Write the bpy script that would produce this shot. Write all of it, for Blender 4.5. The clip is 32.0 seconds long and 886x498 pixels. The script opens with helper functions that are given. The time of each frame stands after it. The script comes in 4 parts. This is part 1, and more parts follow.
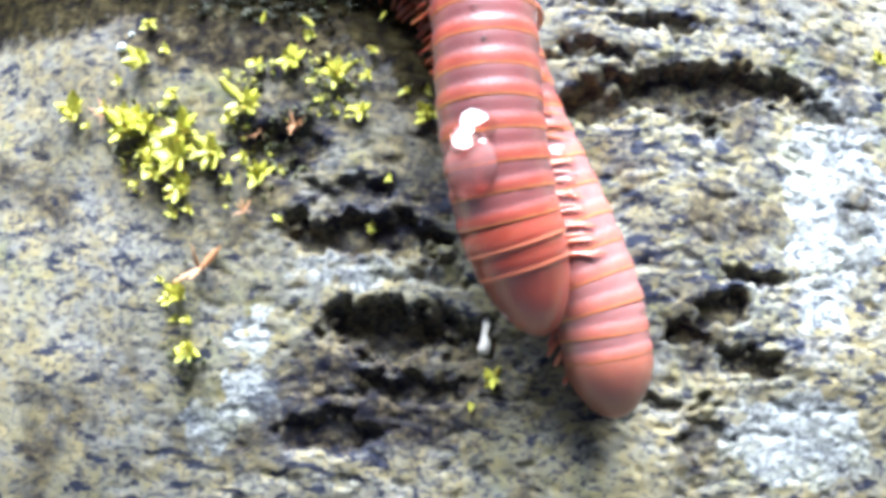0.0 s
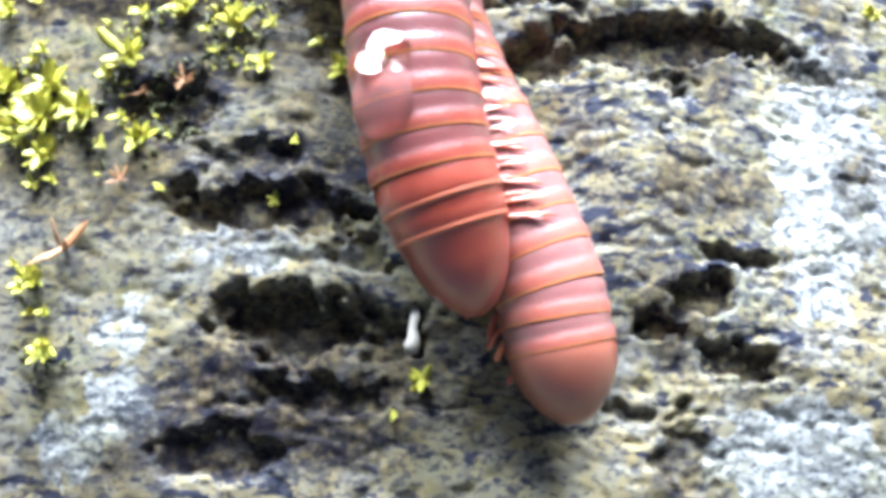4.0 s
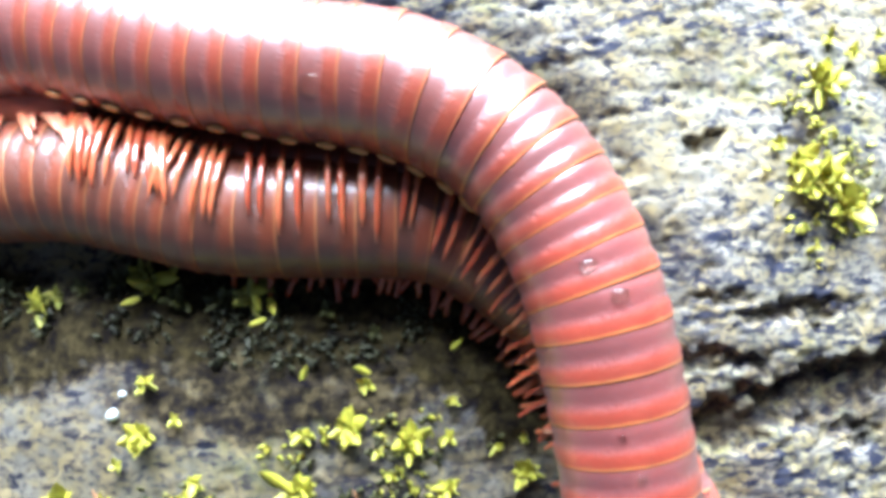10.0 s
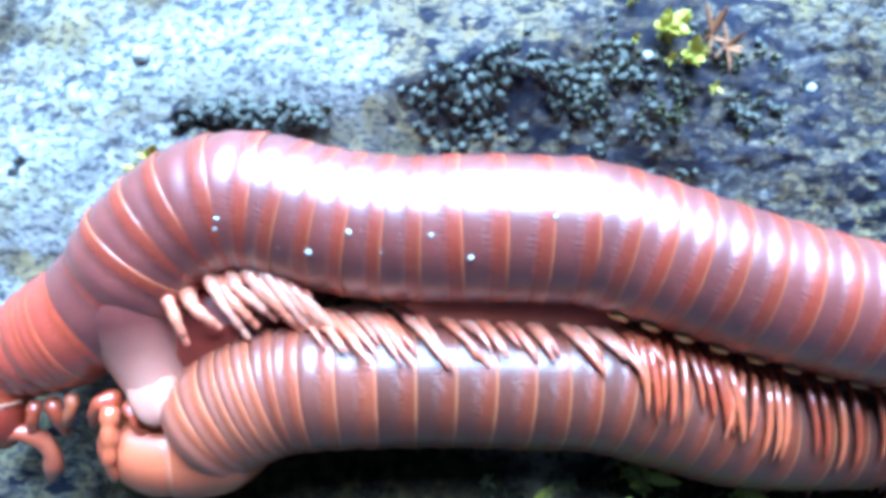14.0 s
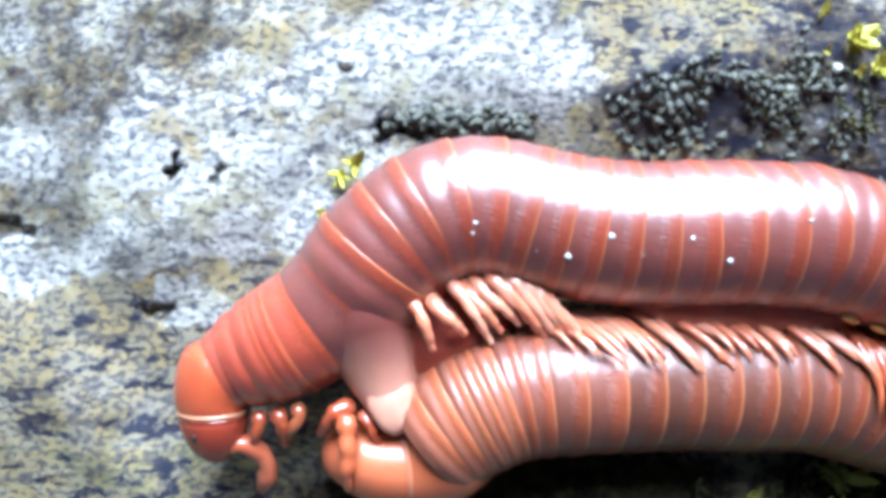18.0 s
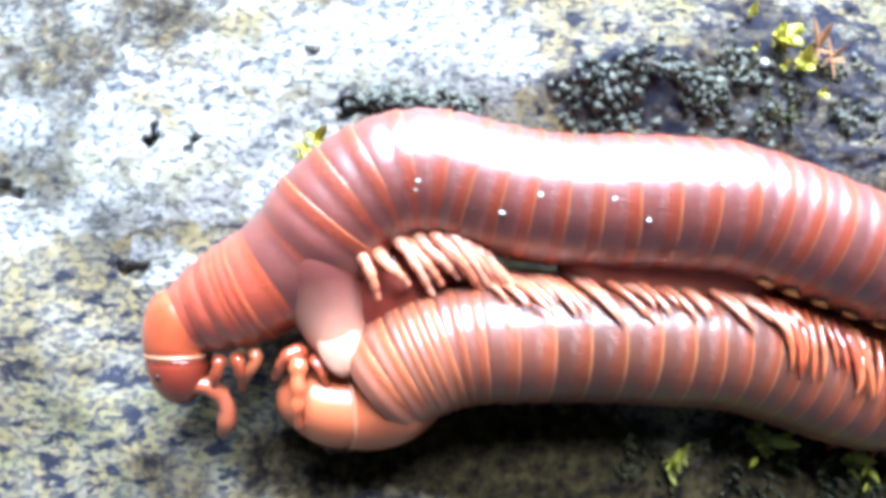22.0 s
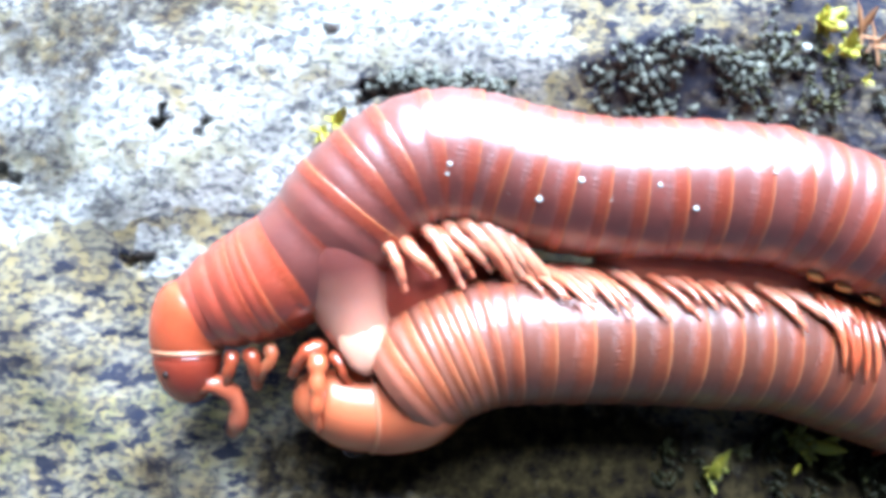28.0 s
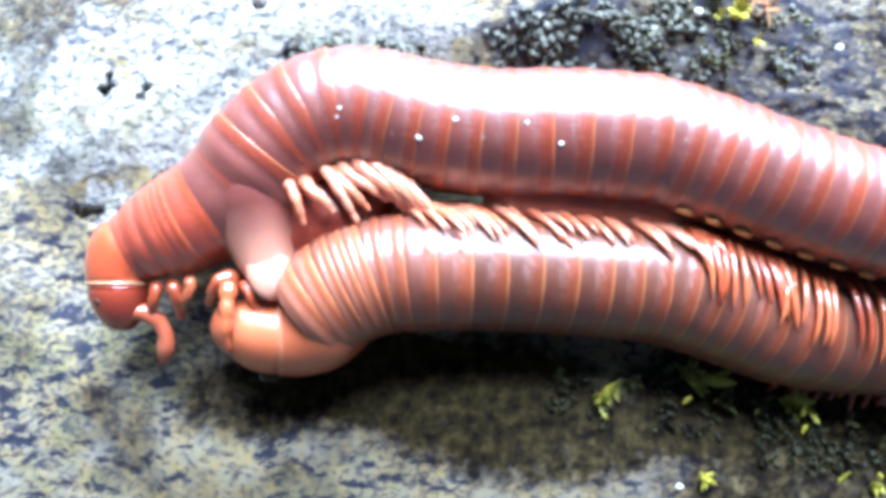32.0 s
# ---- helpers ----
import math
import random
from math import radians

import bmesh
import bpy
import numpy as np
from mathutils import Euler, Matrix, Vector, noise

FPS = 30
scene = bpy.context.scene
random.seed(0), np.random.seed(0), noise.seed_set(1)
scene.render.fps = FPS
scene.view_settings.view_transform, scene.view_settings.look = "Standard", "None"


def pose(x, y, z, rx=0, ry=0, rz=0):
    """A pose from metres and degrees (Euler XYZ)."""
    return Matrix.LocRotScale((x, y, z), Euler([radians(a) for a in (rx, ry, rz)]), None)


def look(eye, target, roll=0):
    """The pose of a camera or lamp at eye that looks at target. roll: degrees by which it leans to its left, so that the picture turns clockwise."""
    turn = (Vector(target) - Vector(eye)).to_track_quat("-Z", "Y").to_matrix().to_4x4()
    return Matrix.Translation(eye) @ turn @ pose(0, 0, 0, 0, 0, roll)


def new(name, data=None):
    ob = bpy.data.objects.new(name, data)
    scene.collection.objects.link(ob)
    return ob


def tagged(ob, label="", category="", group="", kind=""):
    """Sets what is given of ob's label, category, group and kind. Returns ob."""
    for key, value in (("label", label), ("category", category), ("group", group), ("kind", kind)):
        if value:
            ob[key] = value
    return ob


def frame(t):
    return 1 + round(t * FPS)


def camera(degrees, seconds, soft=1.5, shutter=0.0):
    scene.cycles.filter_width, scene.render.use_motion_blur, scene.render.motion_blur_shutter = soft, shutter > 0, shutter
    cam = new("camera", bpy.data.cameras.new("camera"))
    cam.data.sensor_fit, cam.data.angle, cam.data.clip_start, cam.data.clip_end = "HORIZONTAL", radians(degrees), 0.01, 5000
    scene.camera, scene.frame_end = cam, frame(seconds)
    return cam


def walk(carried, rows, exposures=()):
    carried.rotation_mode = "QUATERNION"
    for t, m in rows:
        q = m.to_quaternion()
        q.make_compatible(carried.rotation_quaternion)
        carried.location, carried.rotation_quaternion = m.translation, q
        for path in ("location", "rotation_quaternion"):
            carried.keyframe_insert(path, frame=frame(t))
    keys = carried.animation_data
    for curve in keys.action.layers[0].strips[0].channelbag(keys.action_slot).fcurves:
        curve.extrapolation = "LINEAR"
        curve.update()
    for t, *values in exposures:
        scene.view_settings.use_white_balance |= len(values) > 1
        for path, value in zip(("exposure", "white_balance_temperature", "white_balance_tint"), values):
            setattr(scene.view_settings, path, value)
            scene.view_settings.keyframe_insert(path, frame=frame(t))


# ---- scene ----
# Lengths below are in body units of 13.3 mm; K turns them into metres.
K = 0.0133
cam = camera(53.4, 32.0, soft=4.6)
PATH = [
    (0.0, 0.867, -1.866, 3.202, 15.86, 5.77, 1.63),
    (0.5, 0.920, -1.873, 3.052, 17.32, 5.88, 1.83),
    (1.0, 0.897, -1.860, 2.912, 18.66, 5.56, 1.20),
    (1.5, 0.901, -1.880, 2.903, 19.27, 5.78, 1.00),
    (2.0, 0.885, -1.887, 2.858, 19.10, 5.64, 1.02),
    (2.5, 0.868, -1.864, 2.869, 19.10, 5.52, 0.61),
    (3.0, 0.840, -1.817, 2.917, 18.71, 5.87, 0.42),
    (3.5, 0.917, -1.949, 2.807, 20.16, 5.93, 0.66),
    (4.0, 1.019, -2.053, 2.495, 21.83, 5.15, 0.89),
    (4.5, 1.017, -2.023, 2.462, 22.00, 5.00, 0.60),
    (6.5, 0.988, -2.049, 2.493, 21.77, 4.95, 0.54),
    (7.0, 1.000, -2.017, 2.496, 21.31, 5.09, 0.50),
    (7.5, 0.934, -1.671, 2.688, 17.47, 5.02, -0.38),
    (8.0, 0.838, -1.343, 2.781, 15.54, 4.80, -1.32),
    (8.5, 0.701, -0.891, 2.823, 12.54, 4.28, -2.51),
    (9.0, 0.542, -0.461, 2.844, 9.09, 2.98, -4.24),
    (9.5, 0.445, -0.281, 2.840, 7.55, 2.14, -4.63),
    (10.0, 0.281, -0.046, 2.843, 6.39, 1.19, -4.84),
    (10.5, 0.062, 0.191, 2.866, 5.32, -0.75, -4.89),
    (11.0, -0.147, 0.374, 2.761, 3.30, -2.76, -4.23),
    (11.5, -0.368, 0.558, 2.722, 1.47, -4.23, -4.04),
    (12.0, -0.545, 0.677, 2.718, 0.43, -5.67, -3.00),
    (12.5, -1.038, 0.913, 2.636, -0.24, -8.36, -1.87),
    (13.0, -1.302, 0.965, 2.593, -0.78, -9.69, -1.58),
    (13.5, -1.590, 1.023, 2.609, -2.76, -11.21, -1.64),
    (14.0, -1.837, 1.171, 2.567, -4.29, -12.94, -1.06),
    (14.5, -2.047, 1.250, 2.559, -5.21, -14.04, -1.10),
    (15.0, -2.207, 1.277, 2.501, -5.21, -15.10, -1.35),
    (15.5, -2.350, 1.220, 2.472, -4.76, -15.86, -0.79),
    (17.5, -2.627, 1.157, 2.366, -3.23, -17.23, -1.13),
    (18.0, -2.653, 1.141, 2.358, -2.93, -17.26, -0.97),
    (18.5, -2.705, 1.101, 2.342, -2.71, -17.45, -0.84),
    (19.0, -2.688, 1.040, 2.333, -2.14, -17.36, -0.71),
    (19.5, -2.708, 0.966, 2.394, -2.12, -17.30, -0.58),
    (20.0, -2.758, 0.965, 2.441, -1.81, -17.17, -0.51),
    (20.5, -2.713, 0.946, 2.454, -1.75, -17.00, -0.28),
    (21.0, -2.546, 0.913, 2.472, -1.24, -16.72, 0.33),
    (21.5, -2.555, 0.881, 2.607, -0.99, -16.63, 0.31),
    (22.0, -2.559, 0.893, 2.635, -0.25, -16.87, 0.31),
    (22.5, -2.535, 0.889, 2.643, -0.03, -16.73, 0.52),
    (23.0, -2.521, 0.871, 2.677, -0.11, -16.47, 0.66),
    (23.5, -2.521, 0.840, 2.699, 0.25, -16.30, 0.62),
    (24.0, -2.518, 0.822, 2.728, 0.46, -15.97, 0.54),
    (24.5, -2.526, 0.825, 2.749, 0.50, -15.82, 0.51),
    (25.0, -2.554, 0.839, 2.731, 0.41, -15.95, 0.57),
    (25.5, -2.584, 0.858, 2.693, 0.46, -16.04, 0.45),
    (27.5, -2.609, 0.840, 2.419, 0.21, -17.62, 0.70),
    (28.0, -2.619, 0.838, 2.434, 0.18, -17.59, 0.73),
    (28.5, -2.621, 0.840, 2.432, 0.14, -17.54, 0.74),
    (29.0, -2.607, 0.837, 2.455, 0.25, -17.31, 0.70),
    (29.5, -2.604, 0.827, 2.461, 0.31, -17.28, 0.61),
    (30.0, -2.599, 0.810, 2.453, 0.64, -17.21, 0.62),
    (30.5, -2.587, 0.813, 2.479, 0.69, -16.94, 0.61),
    (31.0, -2.576, 0.813, 2.493, 0.63, -16.77, 0.57),
    (31.5, -2.466, 0.745, 2.564, 1.28, -15.85, 0.35),
    (32.0, -2.213, 0.528, 2.811, 2.87, -13.73, 0.31),
]
# seconds, stops, kelvin, tint
EXPOSURE = [(0.0, 2.2, 5200, 10), (4.0, 2.2, 5200, 10), (7.5, 2.15, 5200, 10), (9.0, 1.82, 5200, 11), (10.2, 1.92, 5100, 10), (11.0, 2.72, 4750, 7), (12.0, 2.9, 4300, 5), (13.0, 1.85, 4200, 4), (14.0, 1.17, 3950, 3),
    (15.0, 1.15, 4500, 6), (18.0, 1.06, 4950, 10), (19.0, 1.02, 5000, 10), (20.0, 1.2, 5000, 10), (22.0, 1.5, 5000, 10), (25.0, 1.5, 4950, 10), (28.0, 1.45, 4950, 10), (31.0, 1.45, 4950, 10), (32.0, 1.6, 4900, 10)]
walk(cam, [(t, pose(x * K, y * K, z * K, rx, ry, rz)) for t, x, y, z, rx, ry, rz in PATH], EXPOSURE)

# ---- world and sun ----
SUN_AZ, SUN_EL = radians(2.0), radians(28.0)
world = bpy.data.worlds.new("sky")
scene.world = world
world.use_nodes = True
wn = world.node_tree
sky = wn.nodes.new("ShaderNodeTexSky")
sky.sky_type, sky.sun_disc, sky.sun_elevation, sky.sun_rotation = "NISHITA", False, SUN_EL, SUN_AZ
wn.nodes["Background"].inputs["Strength"].default_value = 0.016
haze = wn.nodes.new("ShaderNodeHueSaturation")
haze.inputs["Saturation"].default_value = 0.45
wn.links.new(sky.outputs["Color"], haze.inputs["Color"])
wn.links.new(haze.outputs["Color"], wn.nodes["Background"].inputs["Color"])
sun_data = bpy.data.lights.new("sun", "SUN")
sun_data.energy, sun_data.angle, sun_data.color = 10.0, radians(55.0), (1.0, 0.97, 0.92)
sun = new("sun", sun_data)
sun_from = Vector((math.sin(SUN_AZ) * math.cos(SUN_EL), math.cos(SUN_AZ) * math.cos(SUN_EL), math.sin(SUN_EL)))
sun.matrix_world = look(sun_from * 2.0, (0, 0, 0))


# ---- materials ----
class Nodes:
    """A small builder of node materials."""

    def __init__(self, name):
        self.mat = bpy.data.materials.new(name)
        self.mat.use_nodes = True
        self.tree = self.mat.node_tree
        self.bsdf = self.tree.nodes["Principled BSDF"]
        self.coord = self.add("ShaderNodeTexCoord").outputs["Object"]

    def add(self, kind, **values):
        node = self.tree.nodes.new(kind)
        for key, value in values.items():
            setattr(node, key, value)
        return node

    def put(self, socket, value):
        if isinstance(value, bpy.types.NodeSocket):
            self.tree.links.new(value, socket)
        else:
            socket.default_value = value

    def set(self, **values):
        for key, value in values.items():
            self.put(self.bsdf.inputs[key.replace("_", " ")], value)
        return self

    def noise(self, scale, detail=4.0, rough=0.55, stretch=None, out="Fac"):
        node = self.add("ShaderNodeTexNoise")
        vector = self.coord
        if stretch:
            mapping = self.add("ShaderNodeMapping")
            mapping.inputs["Scale"].default_value = stretch
            self.put(mapping.inputs["Vector"], vector)
            vector = mapping.outputs["Vector"]
        self.put(node.inputs["Vector"], vector)
        node.inputs["Scale"].default_value = scale / K
        node.inputs["Detail"].default_value, node.inputs["Roughness"].default_value = detail, rough
        return node.outputs[out]

    def ramp(self, fac, stops):
        node = self.add("ShaderNodeValToRGB")
        while len(node.color_ramp.elements) < len(stops):
            node.color_ramp.elements.new(0.5)
        for element, (place, colour) in zip(node.color_ramp.elements, stops):
            element.position = place
            element.color = (*colour, 1) if len(colour) == 3 else colour
        self.put(node.inputs["Fac"], fac)
        return node.outputs["Color"]

    def mix(self, fac, a, b, blend="MIX"):
        node = self.add("ShaderNodeMix", data_type="RGBA", blend_type=blend)
        self.put(node.inputs[0], fac)
        for socket, value in ((node.inputs[6], a), (node.inputs[7], b)):
            self.put(socket, (*value, 1) if isinstance(value, tuple) and len(value) == 3 else value)
        return node.outputs[2]

    def math(self, op, a, b=0.0):
        node = self.add("ShaderNodeMath", operation=op)
        self.put(node.inputs[0], a)
        self.put(node.inputs[1], b)
        return node.outputs[0]

    def attribute(self, name):
        return self.add("ShaderNodeAttribute", attribute_name=name).outputs["Fac"]

    def bump(self, height, strength, size):
        node = self.add("ShaderNodeBump")
        node.inputs["Strength"].default_value, node.inputs["Distance"].default_value = strength, size * K
        self.put(node.inputs["Height"], height)
        self.put(self.bsdf.inputs["Normal"], node.outputs["Normal"])
        return self


def skin_material(name, grey, red, rim, start, stop, turns, coat=1.0, polish=(0.25, 0.20)):
    """Banded cuticle: matte ashy fore part, glossier rusty hind part, pale hind edge, along the ring's own axis."""
    n = Nodes(name)
    split = n.add("ShaderNodeSeparateXYZ")
    n.put(split.inputs[0], n.coord)
    along = n.math("DIVIDE", n.math("SUBTRACT", split.outputs["Z"], start * K), (stop - start) * K)
    along = n.math("ADD", along, n.math("MULTIPLY", n.math("SUBTRACT", n.noise(9.0, 3.0), 0.5), 0.10))
    band = n.ramp(along, [(0.0, grey), (turns[0], grey), (turns[1], red), (turns[2], red), (turns[3], rim), (1.0, rim)])
    blotch = n.ramp(n.noise(5.0, 4.0), [(0.3, (0.78, 0.76, 0.76)), (0.7, (1.10, 1.05, 1.02))])
    tint = n.add("ShaderNodeObjectInfo").outputs["Random"]
    tone = n.ramp(tint, [(0.0, (0.88, 0.88, 0.9)), (1.0, (1.08, 1.0, 0.98))])
    colour = n.mix(1.0, n.mix(1.0, band, blotch, "MULTIPLY"), tone, "MULTIPLY")
    rough = n.ramp(n.noise(30.0, 3.0), [(0.2, (0.40,) * 3), (0.8, (0.54,) * 3)])
    matte = n.ramp(along, [(turns[0], (polish[0],) * 3), (turns[1], (polish[1],) * 3)])
    gloss = n.math("MULTIPLY", n.ramp(along, [(turns[0], (1.0,) * 3), (turns[1], (0.72,) * 3)]), coat)
    n.set(Base_Color=colour, Roughness=rough, Coat_Weight=gloss, Coat_Roughness=matte, Coat_IOR=1.8, Specular_IOR_Level=0.4, Sheen_Weight=0.02, Sheen_Roughness=0.45, Subsurface_Weight=0.22, Subsurface_Radius=(0.0016, 0.0005, 0.0003))
    belt = n.ramp(along, [(0.30, (0, 0, 0)), (0.44, (1, 1, 1)), (0.58, (1, 1, 1)), (0.80, (0, 0, 0))])
    ribs = n.math("MULTIPLY", n.math("MULTIPLY", n.math("SUBTRACT", n.noise(190.0, 2.0, 0.5, stretch=(1.0, 1.0, 0.22)), 0.5), belt), n.ramp(n.noise(9.0, 3.0), [(0.36, (0.3,) * 3), (0.62, (1, 1, 1))]))
    grain = n.math("ADD", n.math("MULTIPLY", n.noise(60.0, 3.0), 0.25), n.math("MULTIPLY", ribs, 2.0))
    return n.bump(grain, 0.4, 0.012).mat


def plain_material(name, dark, light, rough=0.35, scale=12.0, coat=0.0, sub=0.0, bump=0.2):
    n = Nodes(name)
    colour = n.ramp(n.noise(scale, 5.0), [(0.3, dark), (0.7, light)])
    n.set(Base_Color=colour, Roughness=rough, Coat_Weight=coat, Coat_Roughness=0.2, Subsurface_Weight=sub, Subsurface_Radius=(0.0008, 0.0004, 0.0002))
    return n.bump(n.noise(scale * 5, 3.0), bump, 0.01).mat


def leg_material(name, tones):
    """Translucent amber, each leg of its own tone."""
    n = Nodes(name)
    own = n.ramp(n.add("ShaderNodeObjectInfo").outputs["Random"], list(zip((0.0, 0.55, 1.0), tones)))
    shade = n.ramp(n.noise(10.0, 4.0), [(0.3, (0.85, 0.8, 0.78)), (0.7, (1.1, 1.1, 1.1))])
    n.set(Base_Color=n.mix(1.0, own, shade, "MULTIPLY"), Roughness=0.3, Coat_Weight=1.0, Coat_Roughness=0.08, Subsurface_Weight=0.45, Subsurface_Radius=(0.0008, 0.0003, 0.0002))
    return n.bump(n.noise(50.0, 3.0), 0.06, 0.01).mat


def fading_material(name, first, last, start, stop):
    """Soft skin that pales from its root to its tip."""
    n = Nodes(name)
    split = n.add("ShaderNodeSeparateXYZ")
    n.put(split.inputs[0], n.coord)
    along = n.math("DIVIDE", n.math("SUBTRACT", split.outputs["Y"], start * K), (stop - start) * K)
    along = n.math("ADD", along, n.math("MULTIPLY", n.math("SUBTRACT", n.noise(12.0, 3.0), 0.5), 0.25))
    n.set(Base_Color=n.ramp(along, [(0.0, first), (1.0, last)]), Roughness=0.34, Coat_Weight=0.4, Coat_Roughness=0.25, Subsurface_Weight=0.5, Subsurface_Radius=(0.0008, 0.0004, 0.0002))
    return n.bump(n.noise(40.0, 3.0), 0.1, 0.01).mat


def rock_material():
    """Buff stone with blue-black painted marks, pale lichen crusts, a little algae, and brown soil that also carries
    painted shade.
    """
    n = Nodes("weathered_rock")
    lichen, soil_shade, algae, painted_pits = n.attribute("lichen"), n.attribute("soil_shade"), n.attribute("algae"), n.attribute("painted_pits")
    stone = n.ramp(n.noise(4.5, 7.0, 0.62), [(0.28, (0.145, 0.132, 0.092)), (0.48, (0.200, 0.180, 0.118)), (0.72, (0.255, 0.230, 0.158))])
    ash = n.mix(n.ramp(n.noise(3.0, 4.0), [(0.42, (0, 0, 0)), (0.60, (0.8,) * 3)]), stone, (0.190, 0.180, 0.155))
    warm = n.mix(n.ramp(n.noise(11.0, 6.0, 0.65), [(0.44, (0, 0, 0)), (0.60, (0.8,) * 3)]), ash, (0.245, 0.195, 0.085))
    green = n.mix(n.math("MULTIPLY", algae, n.ramp(n.noise(9.0, 5.0), [(0.44, (0, 0, 0)), (0.64, (0.7,) * 3)])), warm, (0.125, 0.125, 0.04))
    crust = n.ramp(n.math("ADD", lichen, n.math("MULTIPLY", n.math("SUBTRACT", n.noise(8.0, 7.0, 0.62), 0.5), 1.4)), [(0.40, (0, 0, 0)), (0.62, (1, 1, 1))])
    pale = n.ramp(n.noise(34.0, 6.0, 0.65), [(0.32, (0.15, 0.155, 0.14)), (0.50, (0.32, 0.32, 0.29)), (0.66, (0.47, 0.47, 0.44))])
    pale = n.mix(n.ramp(n.noise(5.0, 5.0, 0.6), [(0.50, (0, 0, 0)), (0.66, (0.6,) * 3)]), pale, (0.27, 0.25, 0.125))
    lichened = n.mix(crust, green, pale)
    # Pit marks are dark colour only, in noise apart from the relief.
    shift = n.math("MULTIPLY", n.math("SUBTRACT", painted_pits, 0.44), -0.20)
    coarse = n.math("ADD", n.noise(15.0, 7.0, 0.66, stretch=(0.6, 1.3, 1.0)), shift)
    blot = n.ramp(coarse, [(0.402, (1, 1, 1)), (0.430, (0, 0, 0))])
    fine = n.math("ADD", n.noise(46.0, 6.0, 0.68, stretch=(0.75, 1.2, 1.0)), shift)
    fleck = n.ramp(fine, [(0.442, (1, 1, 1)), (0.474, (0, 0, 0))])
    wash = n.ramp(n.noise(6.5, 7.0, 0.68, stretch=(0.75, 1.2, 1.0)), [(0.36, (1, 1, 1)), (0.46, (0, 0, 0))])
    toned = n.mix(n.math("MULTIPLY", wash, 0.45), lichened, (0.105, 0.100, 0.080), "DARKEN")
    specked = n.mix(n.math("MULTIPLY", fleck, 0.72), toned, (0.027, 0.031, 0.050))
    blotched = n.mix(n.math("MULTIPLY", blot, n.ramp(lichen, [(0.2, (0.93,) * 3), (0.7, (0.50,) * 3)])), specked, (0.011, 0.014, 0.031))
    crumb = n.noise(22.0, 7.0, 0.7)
    # Loam also paints the dark of the hollows, on top of their real depth.
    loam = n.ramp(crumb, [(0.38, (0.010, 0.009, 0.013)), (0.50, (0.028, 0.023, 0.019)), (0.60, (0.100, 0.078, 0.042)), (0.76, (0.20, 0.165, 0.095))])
    # Near-black earth that also paints the shade cast beside the bodies.
    shaded_muck = n.ramp(crumb, [(0.38, (0.006, 0.005, 0.005)), (0.52, (0.024, 0.019, 0.009)), (0.74, (0.060, 0.048, 0.019))])
    earth_shade = n.mix(n.ramp(n.math("MULTIPLY", soil_shade, 0.34), [(0.36, (0, 0, 0)), (0.6, (1, 1, 1))]), loam, shaded_muck)
    crusted = n.mix(n.math("MULTIPLY", soil_shade, n.ramp(n.noise(14.0, 6.0), [(0.36, (1, 1, 1)), (0.64, (0.50,) * 3)])), blotched, earth_shade)
    n.set(Base_Color=crusted, Specular_IOR_Level=n.ramp(soil_shade, [(0.2, (0.15,) * 3), (0.9, (0.01,) * 3)]), Roughness=n.ramp(n.noise(20.0, 4.0), [(0.3, (0.6,) * 3), (0.7, (0.92,) * 3)]))
    relief = n.math("ADD", n.noise(18.0, 7.0, 0.62, stretch=(0.7, 1.2, 1.0)), n.math("MULTIPLY", n.noise(60.0, 3.0), 0.2))
    return n.bump(relief, 0.08, 0.05).mat


